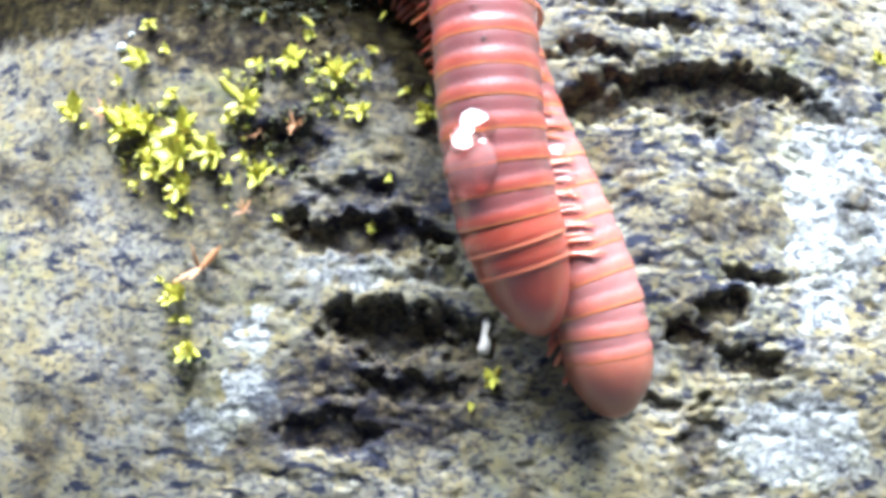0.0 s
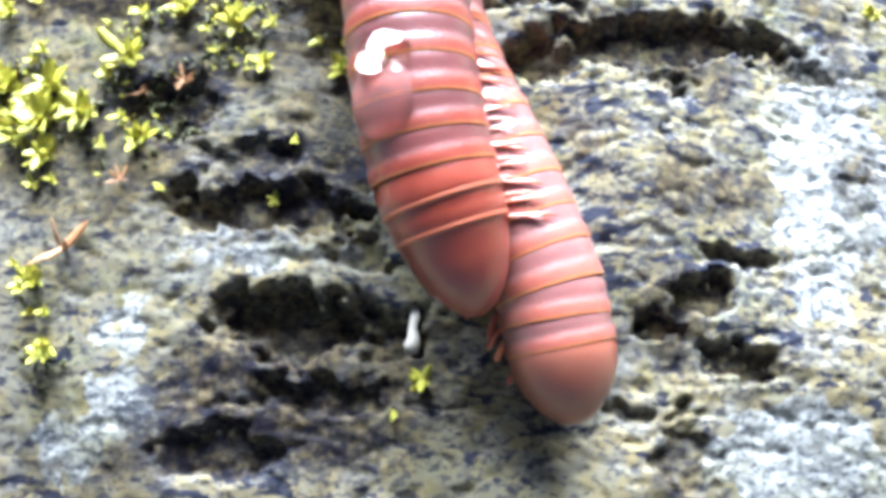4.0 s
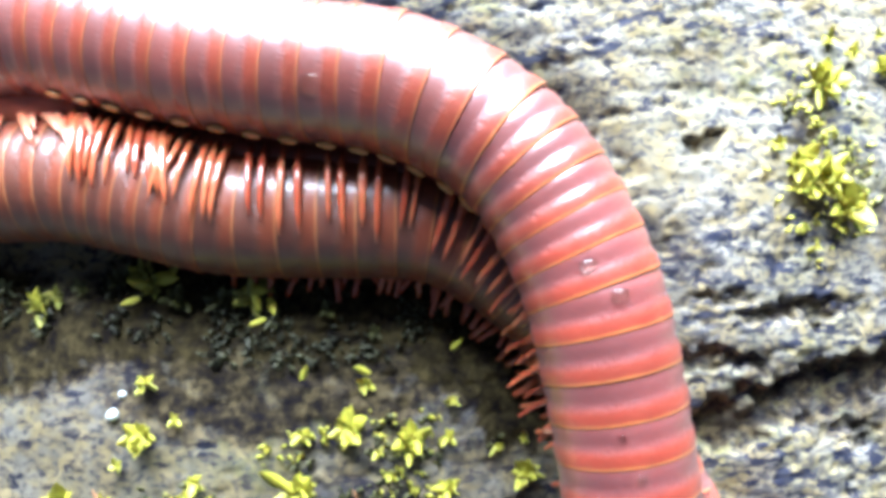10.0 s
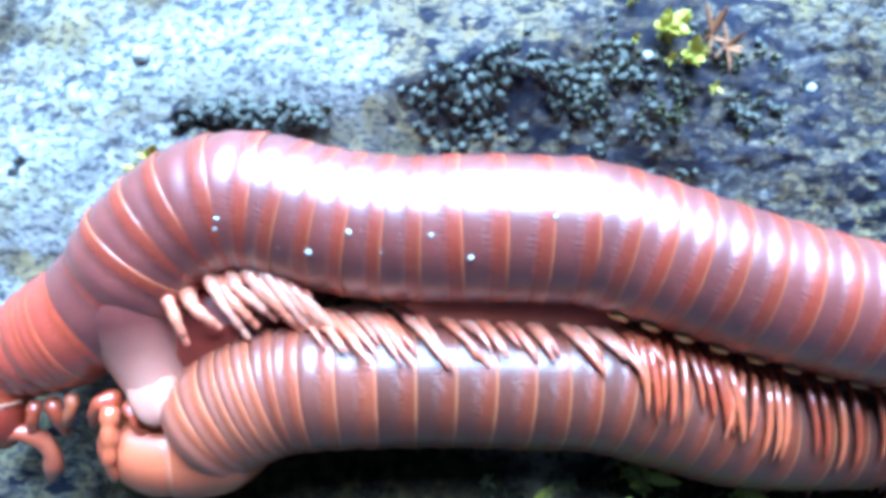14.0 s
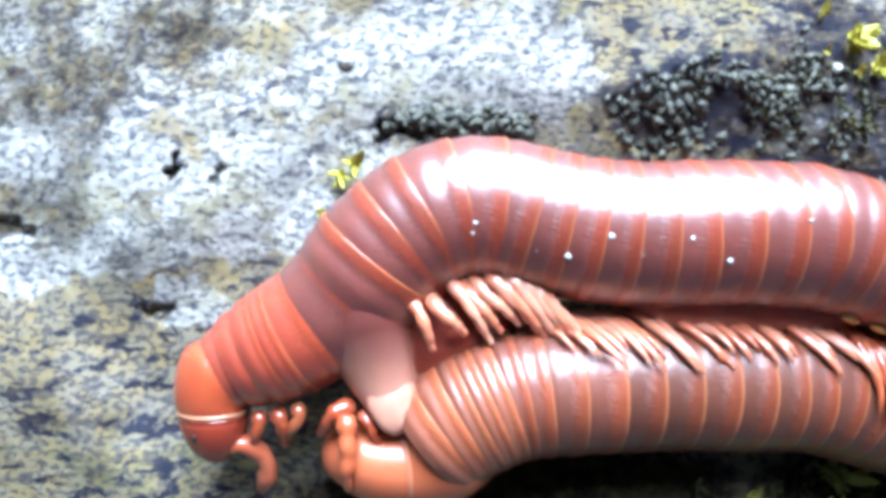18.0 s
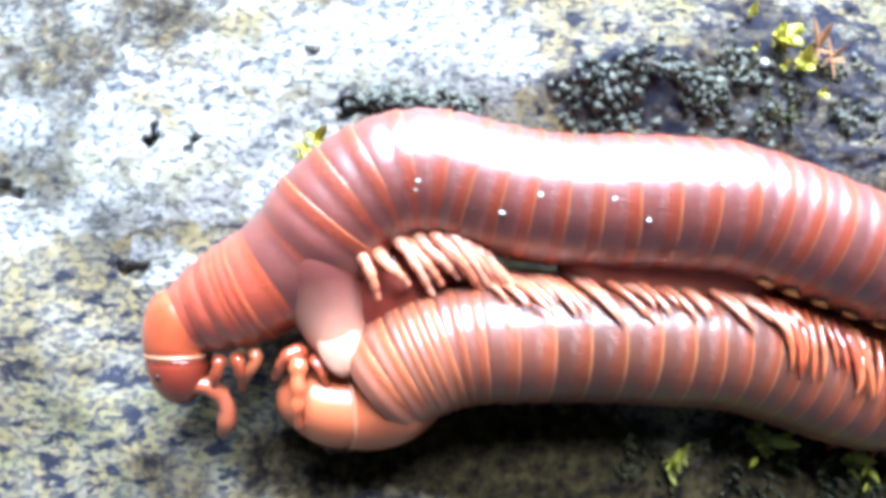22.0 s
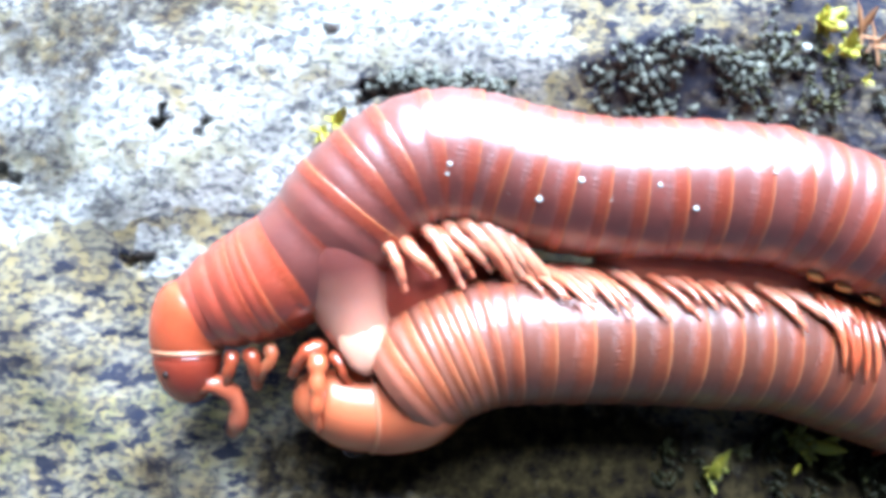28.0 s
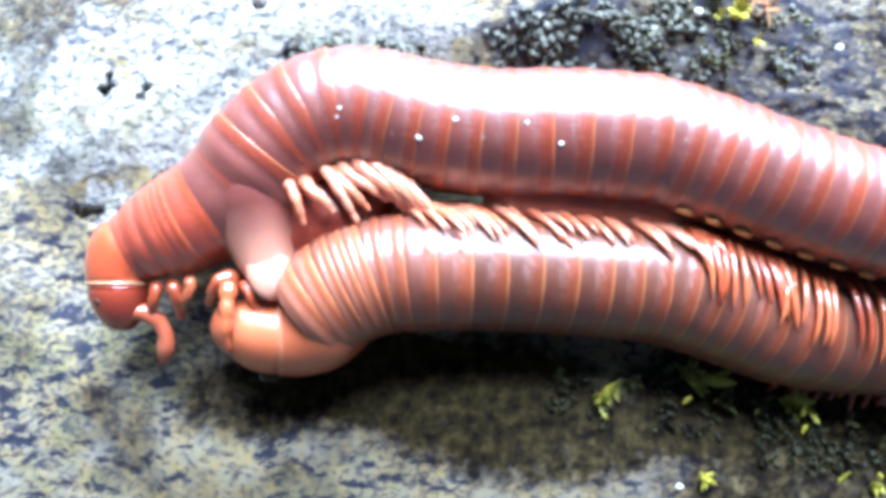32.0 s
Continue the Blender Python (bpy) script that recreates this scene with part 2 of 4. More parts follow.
MAT = {
    "skin_upper": skin_material("rusty_cuticle", (0.184, 0.053, 0.039), (0.252, 0.048, 0.020), (0.39, 0.125, 0.042), 0.0, 0.102, (0.48, 0.66, 0.91, 0.95), 1.0, (0.31, 0.26)),
    "skin_lower": skin_material("brown_cuticle", (0.118, 0.043, 0.025), (0.166, 0.042, 0.016), (0.30, 0.118, 0.042), 0.0, 0.102, (0.46, 0.64, 0.91, 0.96), 0.34),
    "skin_hind": skin_material("pale_pink_cuticle", (0.205, 0.062, 0.055), (0.275, 0.046, 0.022), (0.54, 0.19, 0.05), 0.0, 0.102, (0.48, 0.68, 0.90, 0.95), 1.0, (0.24, 0.22)),
    "skin_tail": skin_material("lilac_pink_cuticle", (0.285, 0.118, 0.104), (0.320, 0.092, 0.060), (0.54, 0.20, 0.06), 0.0, 0.102, (0.48, 0.70, 0.90, 0.95), 1.0, (0.26, 0.22)),
    "skin_pale": skin_material("pale_rust_cuticle", (0.190, 0.060, 0.052), (0.258, 0.048, 0.023), (0.52, 0.18, 0.05), 0.0, 0.102, (0.48, 0.70, 0.90, 0.95), 1.0, (0.26, 0.22)),
    "skin_mid": skin_material("reddish_brown_cuticle", (0.172, 0.062, 0.038), (0.235, 0.063, 0.025), (0.34, 0.128, 0.050), 0.0, 0.102, (0.40, 0.62, 0.91, 0.96), 0.34),
    "skin_neck": skin_material("orange_cuticle", (0.36, 0.068, 0.032), (0.40, 0.074, 0.026), (0.56, 0.19, 0.075), 0.0, 0.102, (0.36, 0.58, 0.86, 0.93), 1.0, (0.15, 0.13)),
    "skin_fore": skin_material("pinkish_cuticle", (0.245, 0.090, 0.050), (0.320, 0.098, 0.038), (0.40, 0.150, 0.062), 0.0, 0.102, (0.30, 0.60, 0.90, 0.95), 0.40),
    "head": plain_material("glossy_orange_cuticle", (0.38, 0.066, 0.022), (0.48, 0.100, 0.034), 0.22, 4.0, 1.0, 0.3, 0.08),
    "head_pale": plain_material("pale_orange_cuticle", (0.42, 0.102, 0.036), (0.50, 0.150, 0.060), 0.36, 4.0, 0.35, 0.3, 0.08),
    "face": plain_material("dark_orange_cuticle", (0.26, 0.038, 0.018), (0.34, 0.055, 0.024), 0.24, 4.0, 0.5, 0.12, 0.08),
    "fold_edge": plain_material("peach_fold_edge", (0.48, 0.18, 0.085), (0.58, 0.26, 0.14), 0.35, 8.0, 0.2, 0.1, 0.05),
    "rim": plain_material("pale_seam", (0.50, 0.22, 0.11), (0.62, 0.32, 0.18), 0.25, 8.0, 0.5, 0.1, 0.05),
    "antenna": plain_material("orange_feeler", (0.42, 0.085, 0.03), (0.54, 0.15, 0.07), 0.28, 10.0, 0.8, 0.15, 0.05),
    "telson_pale": plain_material("tan_cuticle", (0.21, 0.070, 0.043), (0.29, 0.095, 0.056), 0.30, 5.0, 0.5, 0.5, 0.15),
    "tail_rim": plain_material("orange_ring_edge", (0.34, 0.085, 0.040), (0.40, 0.115, 0.055), 0.3, 8.0, 0.5, 0.1, 0.05),
    "telson": plain_material("dull_rust_cuticle", (0.23, 0.036, 0.018), (0.30, 0.062, 0.034), 0.30, 5.0, 0.8, 0.6, 0.15),
    "leg": leg_material("amber_leg", ((0.33, 0.062, 0.022), (0.43, 0.105, 0.036), (0.52, 0.165, 0.065))),
    "leg_pale": leg_material("pale_pink_leg", ((0.60, 0.20, 0.10), (0.68, 0.27, 0.15), (0.76, 0.37, 0.24))),
    "coxa": plain_material("yellow_leg_base", (0.52, 0.22, 0.050), (0.64, 0.32, 0.09), 0.25, 14.0, 0.3, 0.1, 0.05),
    "membrane": plain_material("pale_membrane", (0.47, 0.23, 0.15), (0.55, 0.29, 0.20), 0.40, 6.0, 0.12, 0.4, 0.05),
    "membrane_fade": fading_material("fading_membrane", (0.19, 0.056, 0.044), (0.52, 0.26, 0.175), 0.15, -0.05),
    "eye": plain_material("dark_eye", (0.02, 0.012, 0.01), (0.05, 0.03, 0.02), 0.2, 20.0),
    "moss": plain_material("yellow_green_moss", (0.27, 0.28, 0.014), (0.52, 0.48, 0.055), 0.45, 20.0, 0.0, 0.1),
    # Olive moss, then copies dulled and darkened for moss in the bodies' shade.
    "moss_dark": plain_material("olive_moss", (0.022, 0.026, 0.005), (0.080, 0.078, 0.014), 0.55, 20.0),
    "moss_dimmed": plain_material("shade_dulled_moss", (0.15, 0.16, 0.018), (0.32, 0.31, 0.05), 0.5, 20.0, 0.0, 0.1),
    "moss_shade": plain_material("shade_darkened_moss", (0.010, 0.011, 0.003), (0.040, 0.040, 0.009), 0.6, 20.0),
    "dead": plain_material("withered_moss", (0.22, 0.09, 0.03), (0.42, 0.22, 0.09), 0.6, 20.0),
    # Colours of the filler tubes added in the crevice between the bodies.
    "belly": plain_material("dark_red_fill", (0.120, 0.022, 0.012), (0.180, 0.040, 0.022), 0.4, 8.0, 0.2, 0.2, 0.1),
    "belly_fore": plain_material("rust_pink_fill", (0.30, 0.085, 0.045), (0.42, 0.13, 0.075), 0.38, 8.0, 0.3, 0.4, 0.1),
    "flake": plain_material("grey_green_lichen", (0.035, 0.040, 0.034), (0.135, 0.140, 0.105), 0.8, 30.0),
    "straw": plain_material("bleached_straw", (0.52, 0.47, 0.38), (0.76, 0.72, 0.62), 0.6, 16.0),
    "grit": plain_material("white_grit", (0.40, 0.44, 0.42), (0.60, 0.64, 0.61), 0.25, 30.0),
    "rock": rock_material(),
}
for name, kind, tone, through_it in (("water", "clear_water", 0.80, 1.0), ("fluid", "milky_pink_fluid", 0.50, 0.84)):
    liquid = Nodes(kind)
    liquid.set(Base_Color=(0.96, tone, 0.88 * tone, 1), Roughness=0.03, IOR=1.36, Transmission_Weight=through_it)
    MAT[name] = liquid.mat


# ---- mesh helpers ----
def mesh_of(name, verts, faces, mat, smooth=True):
    me = bpy.data.meshes.new(name)
    me.from_pydata([tuple(c * K for c in v) for v in verts], [], faces)
    me.materials.append(MAT[mat])
    if smooth:
        me.polygons.foreach_set("use_smooth", [True] * len(me.polygons))
    me.update()
    return me


def scaled(m):
    """A pose in body units turned to metres."""
    m = m.copy()
    m.translation *= K
    return m


def put_part(name, me, parent, m, label=""):
    """One mesh object under a thing; m is its pose in the world, in body units."""
    ob = new(name, me)
    ob.parent = parent
    ob.matrix_basis = parent_pose(parent).inverted() @ scaled(m)
    return tagged(ob, label) if label else ob


def parent_pose(ob):
    return parent_pose(ob.parent) @ ob.matrix_basis if ob.parent else ob.matrix_basis.copy()


def thing(name, place, label, category, group="", kind="", me=None):
    ob = new(name, me)
    ob.matrix_basis = Matrix.Translation(Vector(place) * K)
    return tagged(ob, label, category, group, kind)


def lathe(profile, n):
    """Turn (z, r) pairs about z."""
    verts, faces = [], []
    for z, r in profile:
        verts += [(r * math.cos(2 * math.pi * k / n), r * math.sin(2 * math.pi * k / n), z) for k in range(n)]
    for i in range(len(profile) - 1):
        a, b = i * n, (i + 1) * n
        faces += [(a + k, a + (k + 1) % n, b + (k + 1) % n, b + k) for k in range(n)]
    return verts, faces


def tube(points, radii, n=8):
    """A round tube along points, with closed ends."""
    pts = [Vector(p) for p in points]
    verts, faces = [], []
    side = Vector((0.3, 0.2, 1)).normalized()
    for i, p in enumerate(pts):
        t = (pts[min(i + 1, len(pts) - 1)] - pts[max(i - 1, 0)]).normalized()
        side = (side - t * side.dot(t)).normalized()
        other = t.cross(side)
        verts += [p + radii[i] * (math.cos(2 * math.pi * k / n) * side + math.sin(2 * math.pi * k / n) * other) for k in range(n)]
    for i in range(len(pts) - 1):
        a, b = i * n, (i + 1) * n
        faces += [(a + k, a + (k + 1) % n, b + (k + 1) % n, b + k) for k in range(n)]
    faces += [tuple(reversed(range(n))), tuple(range((len(pts) - 1) * n, len(pts) * n))]
    return verts, faces


def blob(radii, rough=0.0, nu=20, nv=12, seed=0.0):
    """A rounded lump with its own radii along x, y, z."""
    verts, faces = [], []
    for j in range(nv + 1):
        v = math.pi * j / nv
        for i in range(nu):
            u = 2 * math.pi * i / nu
            d = Vector((math.sin(v) * math.cos(u), math.sin(v) * math.sin(u), math.cos(v)))
            k = 1 + rough * noise.noise(d * 1.7 + Vector((seed, 3.1 * seed, 0)))
            verts.append((d.x * radii[0] * k, d.y * radii[1] * k, d.z * radii[2] * k))
    for j in range(nv):
        a, b = j * nu, (j + 1) * nu
        faces += [(a + i, b + i, b + (i + 1) % nu, a + (i + 1) % nu) for i in range(nu)]
    return verts, faces


def frame_of(place, along, toward):
    """A pose whose z runs along and whose x leans toward."""
    z = Vector(along).normalized()
    x = Vector(toward) - z * z.dot(Vector(toward))
    x.normalize()
    y = z.cross(x)
    m = Matrix((x, y, z)).transposed().to_4x4()
    m.translation = place
    return m


class Line:
    """A smooth body axis through control points of x, y, z and radius."""

    def __init__(self, points):
        p = np.array(points)
        dense = []
        for i in range(len(p) - 1):
            a, b, c, d = p[max(i - 1, 0)], p[i], p[i + 1], p[min(i + 2, len(p) - 1)]
            for u in np.arange(0, 1, 0.05):
                dense.append(0.5 * (2 * b + (c - a) * u + (2 * a - 5 * b + 4 * c - d) * u**2 + (3 * b - a - 3 * c + d) * u**3))
        dense.append(p[-1])
        q = np.array(dense)
        for _ in range(12):
            q[1:-1] = 0.5 * q[1:-1] + 0.25 * (q[:-2] + q[2:])
        self.q = q
        self.s = np.r_[0, np.cumsum(np.linalg.norm(np.diff(q[:, :3], axis=0), axis=1))]
        self.length = float(self.s[-1])

    def at(self, s):
        return Vector([float(np.interp(s, self.s, self.q[:, k])) for k in range(3)])

    def radius(self, s):
        return float(np.interp(s, self.s, self.q[:, 3]))

    def way(self, s):
        return (self.at(s + 0.03) - self.at(s - 0.03)).normalized()

    def nearest(self, place):
        d = np.linalg.norm(self.q[:, :3] - np.array(place), axis=1)
        return Vector(self.q[int(d.argmin()), :3])


UPPER = Line([
    (-2.549, 0.65, -0.195, 0.105), (-2.433, 0.71, -0.165, 0.160), (-2.326, 0.765, -0.13, 0.178), (-2.237, 0.82, -0.10, 0.182),
    (-2.165, 0.892, -0.07, 0.198), (-2.105, 0.973, -0.045, 0.198), (-2.025, 1.048, -0.02, 0.200), (-1.92, 1.107, 0.01, 0.202), (-1.80, 1.117, 0.04, 0.203),
    (-1.66, 1.078, 0.09, 0.203), (-1.51, 1.046, 0.14, 0.204), (-1.35, 1.033, 0.185, 0.206), (-1.19, 1.036, 0.225, 0.207), (-1.02, 1.026, 0.258, 0.207), (-0.85, 1.004, 0.285, 0.206), (-0.45, 0.866, 0.36, 0.204),
    (-0.15, 0.782, 0.41, 0.203), (0.18, 0.695, 0.455, 0.200), (0.41, 0.54, 0.475, 0.192), (0.53, 0.38, 0.485, 0.190)]
    + [(0.612, 0.19, 0.485, 0.190), (0.65, 0.05, 0.48, 0.190), (0.682, -0.20, 0.45, 0.188), (0.70, -0.445, 0.41, 0.188),
    (0.715, -0.61, 0.38, 0.188), (0.737, -0.763, 0.34, 0.186), (0.77, -0.917, 0.29, 0.182), (0.815, -1.06, 0.235, 0.178), (0.86, -1.19, 0.19, 0.17)])
LOWER = Line([
    (-2.20, 0.385, -0.08, 0.155), (-2.08, 0.395, -0.04, 0.168), (-1.98, 0.446, -0.01, 0.175), (-1.906, 0.511, 0.02, 0.182), (-1.83, 0.555, 0.045, 0.186),
    (-1.74, 0.588, 0.065, 0.188), (-1.60, 0.602, 0.10, 0.19), (-1.32, 0.600, 0.145, 0.19), (-1.05, 0.580, 0.18, 0.19), (-0.85, 0.560, 0.20, 0.19),
    (-0.60, 0.484, 0.215, 0.192), (-0.39, 0.420, 0.22, 0.195), (-0.05, 0.382, 0.215, 0.194), (0.185, 0.355, 0.20, 0.188), (0.36, 0.275, 0.18, 0.186)]
    + [(0.55, 0.11, 0.155, 0.184), (0.645, -0.03, 0.14, 0.182), (0.71, -0.21, 0.125, 0.18), (0.765, -0.39, 0.11, 0.178), (0.83, -0.56, 0.09, 0.176), (0.904, -0.71, 0.07, 0.174),
    (0.98, -0.874, 0.045, 0.172), (1.06, -1.07, 0.01, 0.17), (1.095, -1.17, -0.01, 0.168), (1.115, -1.28, -0.035, 0.166), (1.133, -1.37, -0.06, 0.16)])


# ---- the rock ----
def lattice(x, y, seed):
    """Smooth gradient noise on numpy arrays."""
    rng = np.random.RandomState(seed)
    table = rng.permutation(512)
    angle = rng.rand(512) * 2 * np.pi
    xi, yi = np.floor(x).astype(int), np.floor(y).astype(int)
    xf, yf = x - xi, y - yi
    u, v = xf**3 * (xf * (xf * 6 - 15) + 10), yf**3 * (yf * (yf * 6 - 15) + 10)

    def corner(dx, dy):
        a = angle[(table[(xi + dx) % 512] + yi + dy) % 512]
        return np.cos(a) * (xf - dx) + np.sin(a) * (yf - dy)

    low = corner(0, 0) * (1 - u) + corner(1, 0) * u
    high = corner(0, 1) * (1 - u) + corner(1, 1) * u
    return (low * (1 - v) + high * v) * 1.4


def layers(x, y, scale, octaves, seed, fall=0.5):
    total, weight = 0, 1.0
    for k in range(octaves):
        total = total + weight * lattice(x * scale, y * scale, seed + k)
        scale, weight = scale * 2.03, weight * fall
    return total


# Hollows: x, y, half length, half height, depth.
HOLLOWS = [
    (1.13, -0.36, 0.149, 0.062, 0.14), (1.41, -0.29, 0.237, 0.069, 0.16), (1.75, -0.24, 0.213, 0.056, 0.13), (1.99, -0.32, 0.099, 0.049, 0.08),
    (1.50, -0.41, 0.098, 0.033, 0.07), (0.32, -1.27, 0.222, 0.091, 0.22), (0.56, -1.29, 0.118, 0.074, 0.12), (0.15, -0.91, 0.211, 0.067, 0.14),
    (0.38, -0.92, 0.104, 0.062, 0.12), (0.17, -0.76, 0.160, 0.047, 0.07), (0.39, -1.48, 0.202, 0.045, 0.09), (0.09, -1.65, 0.137, 0.072, 0.10),
    (1.58, -1.15, 0.074, 0.046, 0.12), (1.44, -1.24, 0.068, 0.031, 0.10), (1.68, -1.33, 0.097, 0.045, 0.10), (1.70, -1.02, 0.100, 0.032, 0.09),
    (1.52, -1.64, 0.061, 0.090, 0.06), (-0.10, -0.60, 0.111, 0.087, 0.09)]
HOLLOWS_FAR = [
    (1.37, -0.02, 0.157, 0.026, 0.07), (1.07, -0.16, 0.147, 0.023, 0.07), (1.09, 0.05, 0.093, 0.018, 0.05), (1.12, 0.55, 0.048, 0.032, 0.06),
    (0.08, -0.05, 0.261, 0.105, 0.06), (-1.13, 1.40, 0.170, 0.100, 0.04), (-0.77, 1.44, 0.135, 0.106, 0.04), (-0.35, 1.33, 0.141, 0.088, 0.04),
    (-1.96, 1.35, 0.105, 0.024, 0.09), (-2.66, 1.25, 0.021, 0.030, 0.10), (-2.50, 1.22, 0.016, 0.014, 0.05), (-3.14, 1.08, 0.061, 0.032, 0.07),
    (-2.69, 0.81, 0.049, 0.020, 0.06), (1.33, -1.49, 0.049, 0.030, 0.06), (1.49, -1.50, 0.043, 0.026, 0.06), (0.52, -1.04, 0.060, 0.060, 0.07)]
# Lichen crusts: x, y, half length, half height, cover.
CRUSTS = [
    (2.07, -0.64, 0.209, 0.354, 1.0), (1.99, -1.09, 0.085, 0.096, 1.0), (1.89, -1.62, 0.276, 0.144, 1.0), (-0.22, -1.31, 0.076, 0.092, 0.9),
    (-0.21, -1.53, 0.116, 0.106, 1.0), (-0.39, -1.63, 0.129, 0.090, 0.9), (0.21, -1.05, 0.260, 0.055, 0.62), (-1.82, 1.55, 0.443, 0.184, 0.85),
    (-0.58, 1.34, 0.119, 0.070, 0.7), (-0.32, 1.14, 0.132, 0.068, 0.6), (-2.93, 1.28, 0.251, 0.161, 1.0), (-2.61, 0.84, 0.096, 0.051, 1.0),
    (-2.44, 1.13, 0.240, 0.154, 0.95), (-3.08, 0.98, 0.203, 0.105, 0.9), (-2.76, 1.01, 0.244, 0.103, 0.9), (-3.6, 1.7, 1.0, 0.8, 0.54), (-2.3, 1.6, 0.9, 0.5, 0.52)]


# Stretches thickly painted with dark pit marks: x, y, half length, half height, cover.
PITTED = [(-1.02, 1.44, 0.34, 0.15, 1.15), (-0.45, 1.42, 0.55, 0.36, 0.92), (0.10, 1.25, 0.40, 0.40, 0.70), (-2.95, 0.40, 0.55, 0.50, 0.60), (1.45, -0.75, 0.45, 0.50, 0.60), (0.35, -0.80, 0.35, 0.14, 0.85),
    (0.20, -1.55, 0.40, 0.18, 0.95), (-0.15, -0.55, 0.22, 0.16, 0.85), (1.25, 0.05, 0.40, 0.30, 0.62), (-1.80, 1.36, 0.28, 0.05, 0.95), (-2.0, 1.36, 0.12, 0.06, 1.0)]


def dome(x, y):
    r4 = (x * x + y * y) ** 2
    return 0.1831 - 0.0095 * np.clip(x, -6, 6) + 0.0367 * np.clip(y, -6, 6) - (0.0890 * x * x + 0.0903 * y * y) / np.sqrt(1 + r4 / 500.0)


def spots(x, y, table, wobble=0.35):
    """The strongest of soft-edged ellipses at each place, with uneven outlines."""
    wx = x + wobble * 0.10 * layers(x, y, 7.0, 3, 71)
    wy = y + wobble * 0.06 * layers(x, y, 7.0, 3, 81)
    wx, wy = wx + 0.030 * layers(x, y, 22.0, 2, 101), wy + 0.026 * layers(x, y, 22.0, 2, 111)
    best = np.zeros_like(x)
    for cx, cy, rx, ry, amount in table:
        d = np.sqrt(((wx - cx) / rx) ** 2 + ((wy - cy) / ry) ** 2)
        best = np.maximum(best, amount * np.clip(1.36 - d, 0, 0.5) / 0.5)
    return best


def trench(x, y, z):
    """Press the rock down where a body lies on it."""
    for line in (UPPER, LOWER):
        q = line.q[::6]
        for cx, cy, cz, r in q:
            d2 = (x - cx) ** 2 + (y - cy) ** 2
            near = d2 < (1.3 * r) ** 2
            under = cz - np.sqrt(np.maximum((1.02 * r) ** 2 - d2[near], 0)) - 0.004
            low = np.where(d2[near] < (1.02 * r) ** 2, under, 9.0)
            z[near] = np.minimum(z[near], low)
    return z


def trough(x, y):
    """The shallow furrow of the rock along the two bodies."""
    near = np.full_like(x, 9.0)
    for line in (UPPER, LOWER):
        for cx, cy, cz, r in line.q[::11]:
            near = np.minimum(near, (x - cx) ** 2 + (y - cy) ** 2)
    u = np.clip(1.0 - (np.sqrt(near) - 0.17) / 0.30, 0, 1)
    return 0.085 * u * u * (3 - 2 * u)


def rock_height(x, y):
    z = dome(x, y) - trough(x, y)
    east = np.clip((x + 0.9) / 1.0, 0, 1)
    pitted = layers(x * (1 - 0.45 * east), y * (1 + 0.35 * east), 6.5, 4, 11, 0.55)
    ridges = np.abs(layers(x * 0.6, y * 1.5, 3.2, 3, 31, 0.5))
    z = z + 0.035 * layers(x, y, 1.3, 2, 5) + 0.005 * (0.4 + 0.6 * east) * np.minimum(pitted, 0.25) - 0.007 * np.clip(0.16 - ridges, 0, 1) / 0.16 * east
    z = z - 0.009 * (0.15 + 0.85 * east) * np.clip(-0.28 - layers(x * 0.75, y * 1.25, 13.0, 3, 51, 0.6), 0, 0.5) / 0.3
    z = z + 0.002 * layers(x, y, 26.0, 2, 61)
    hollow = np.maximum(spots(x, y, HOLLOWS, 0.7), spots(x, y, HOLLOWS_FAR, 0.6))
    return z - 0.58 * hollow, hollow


def rock_at(x, y):
    a, b = np.array([[float(x)]]), np.array([[float(y)]])
    return float(rock_height(a, b)[0][0, 0])


def outward(fine, reach, n=22):
    """Add ever wider steps on both ends of an even row of coordinates."""
    step = fine[1] - fine[0]
    grow = np.geomspace(step * 2, reach, n)
    return np.r_[(fine[0] - np.cumsum(grow))[::-1], fine, fine[-1] + np.cumsum(grow)]


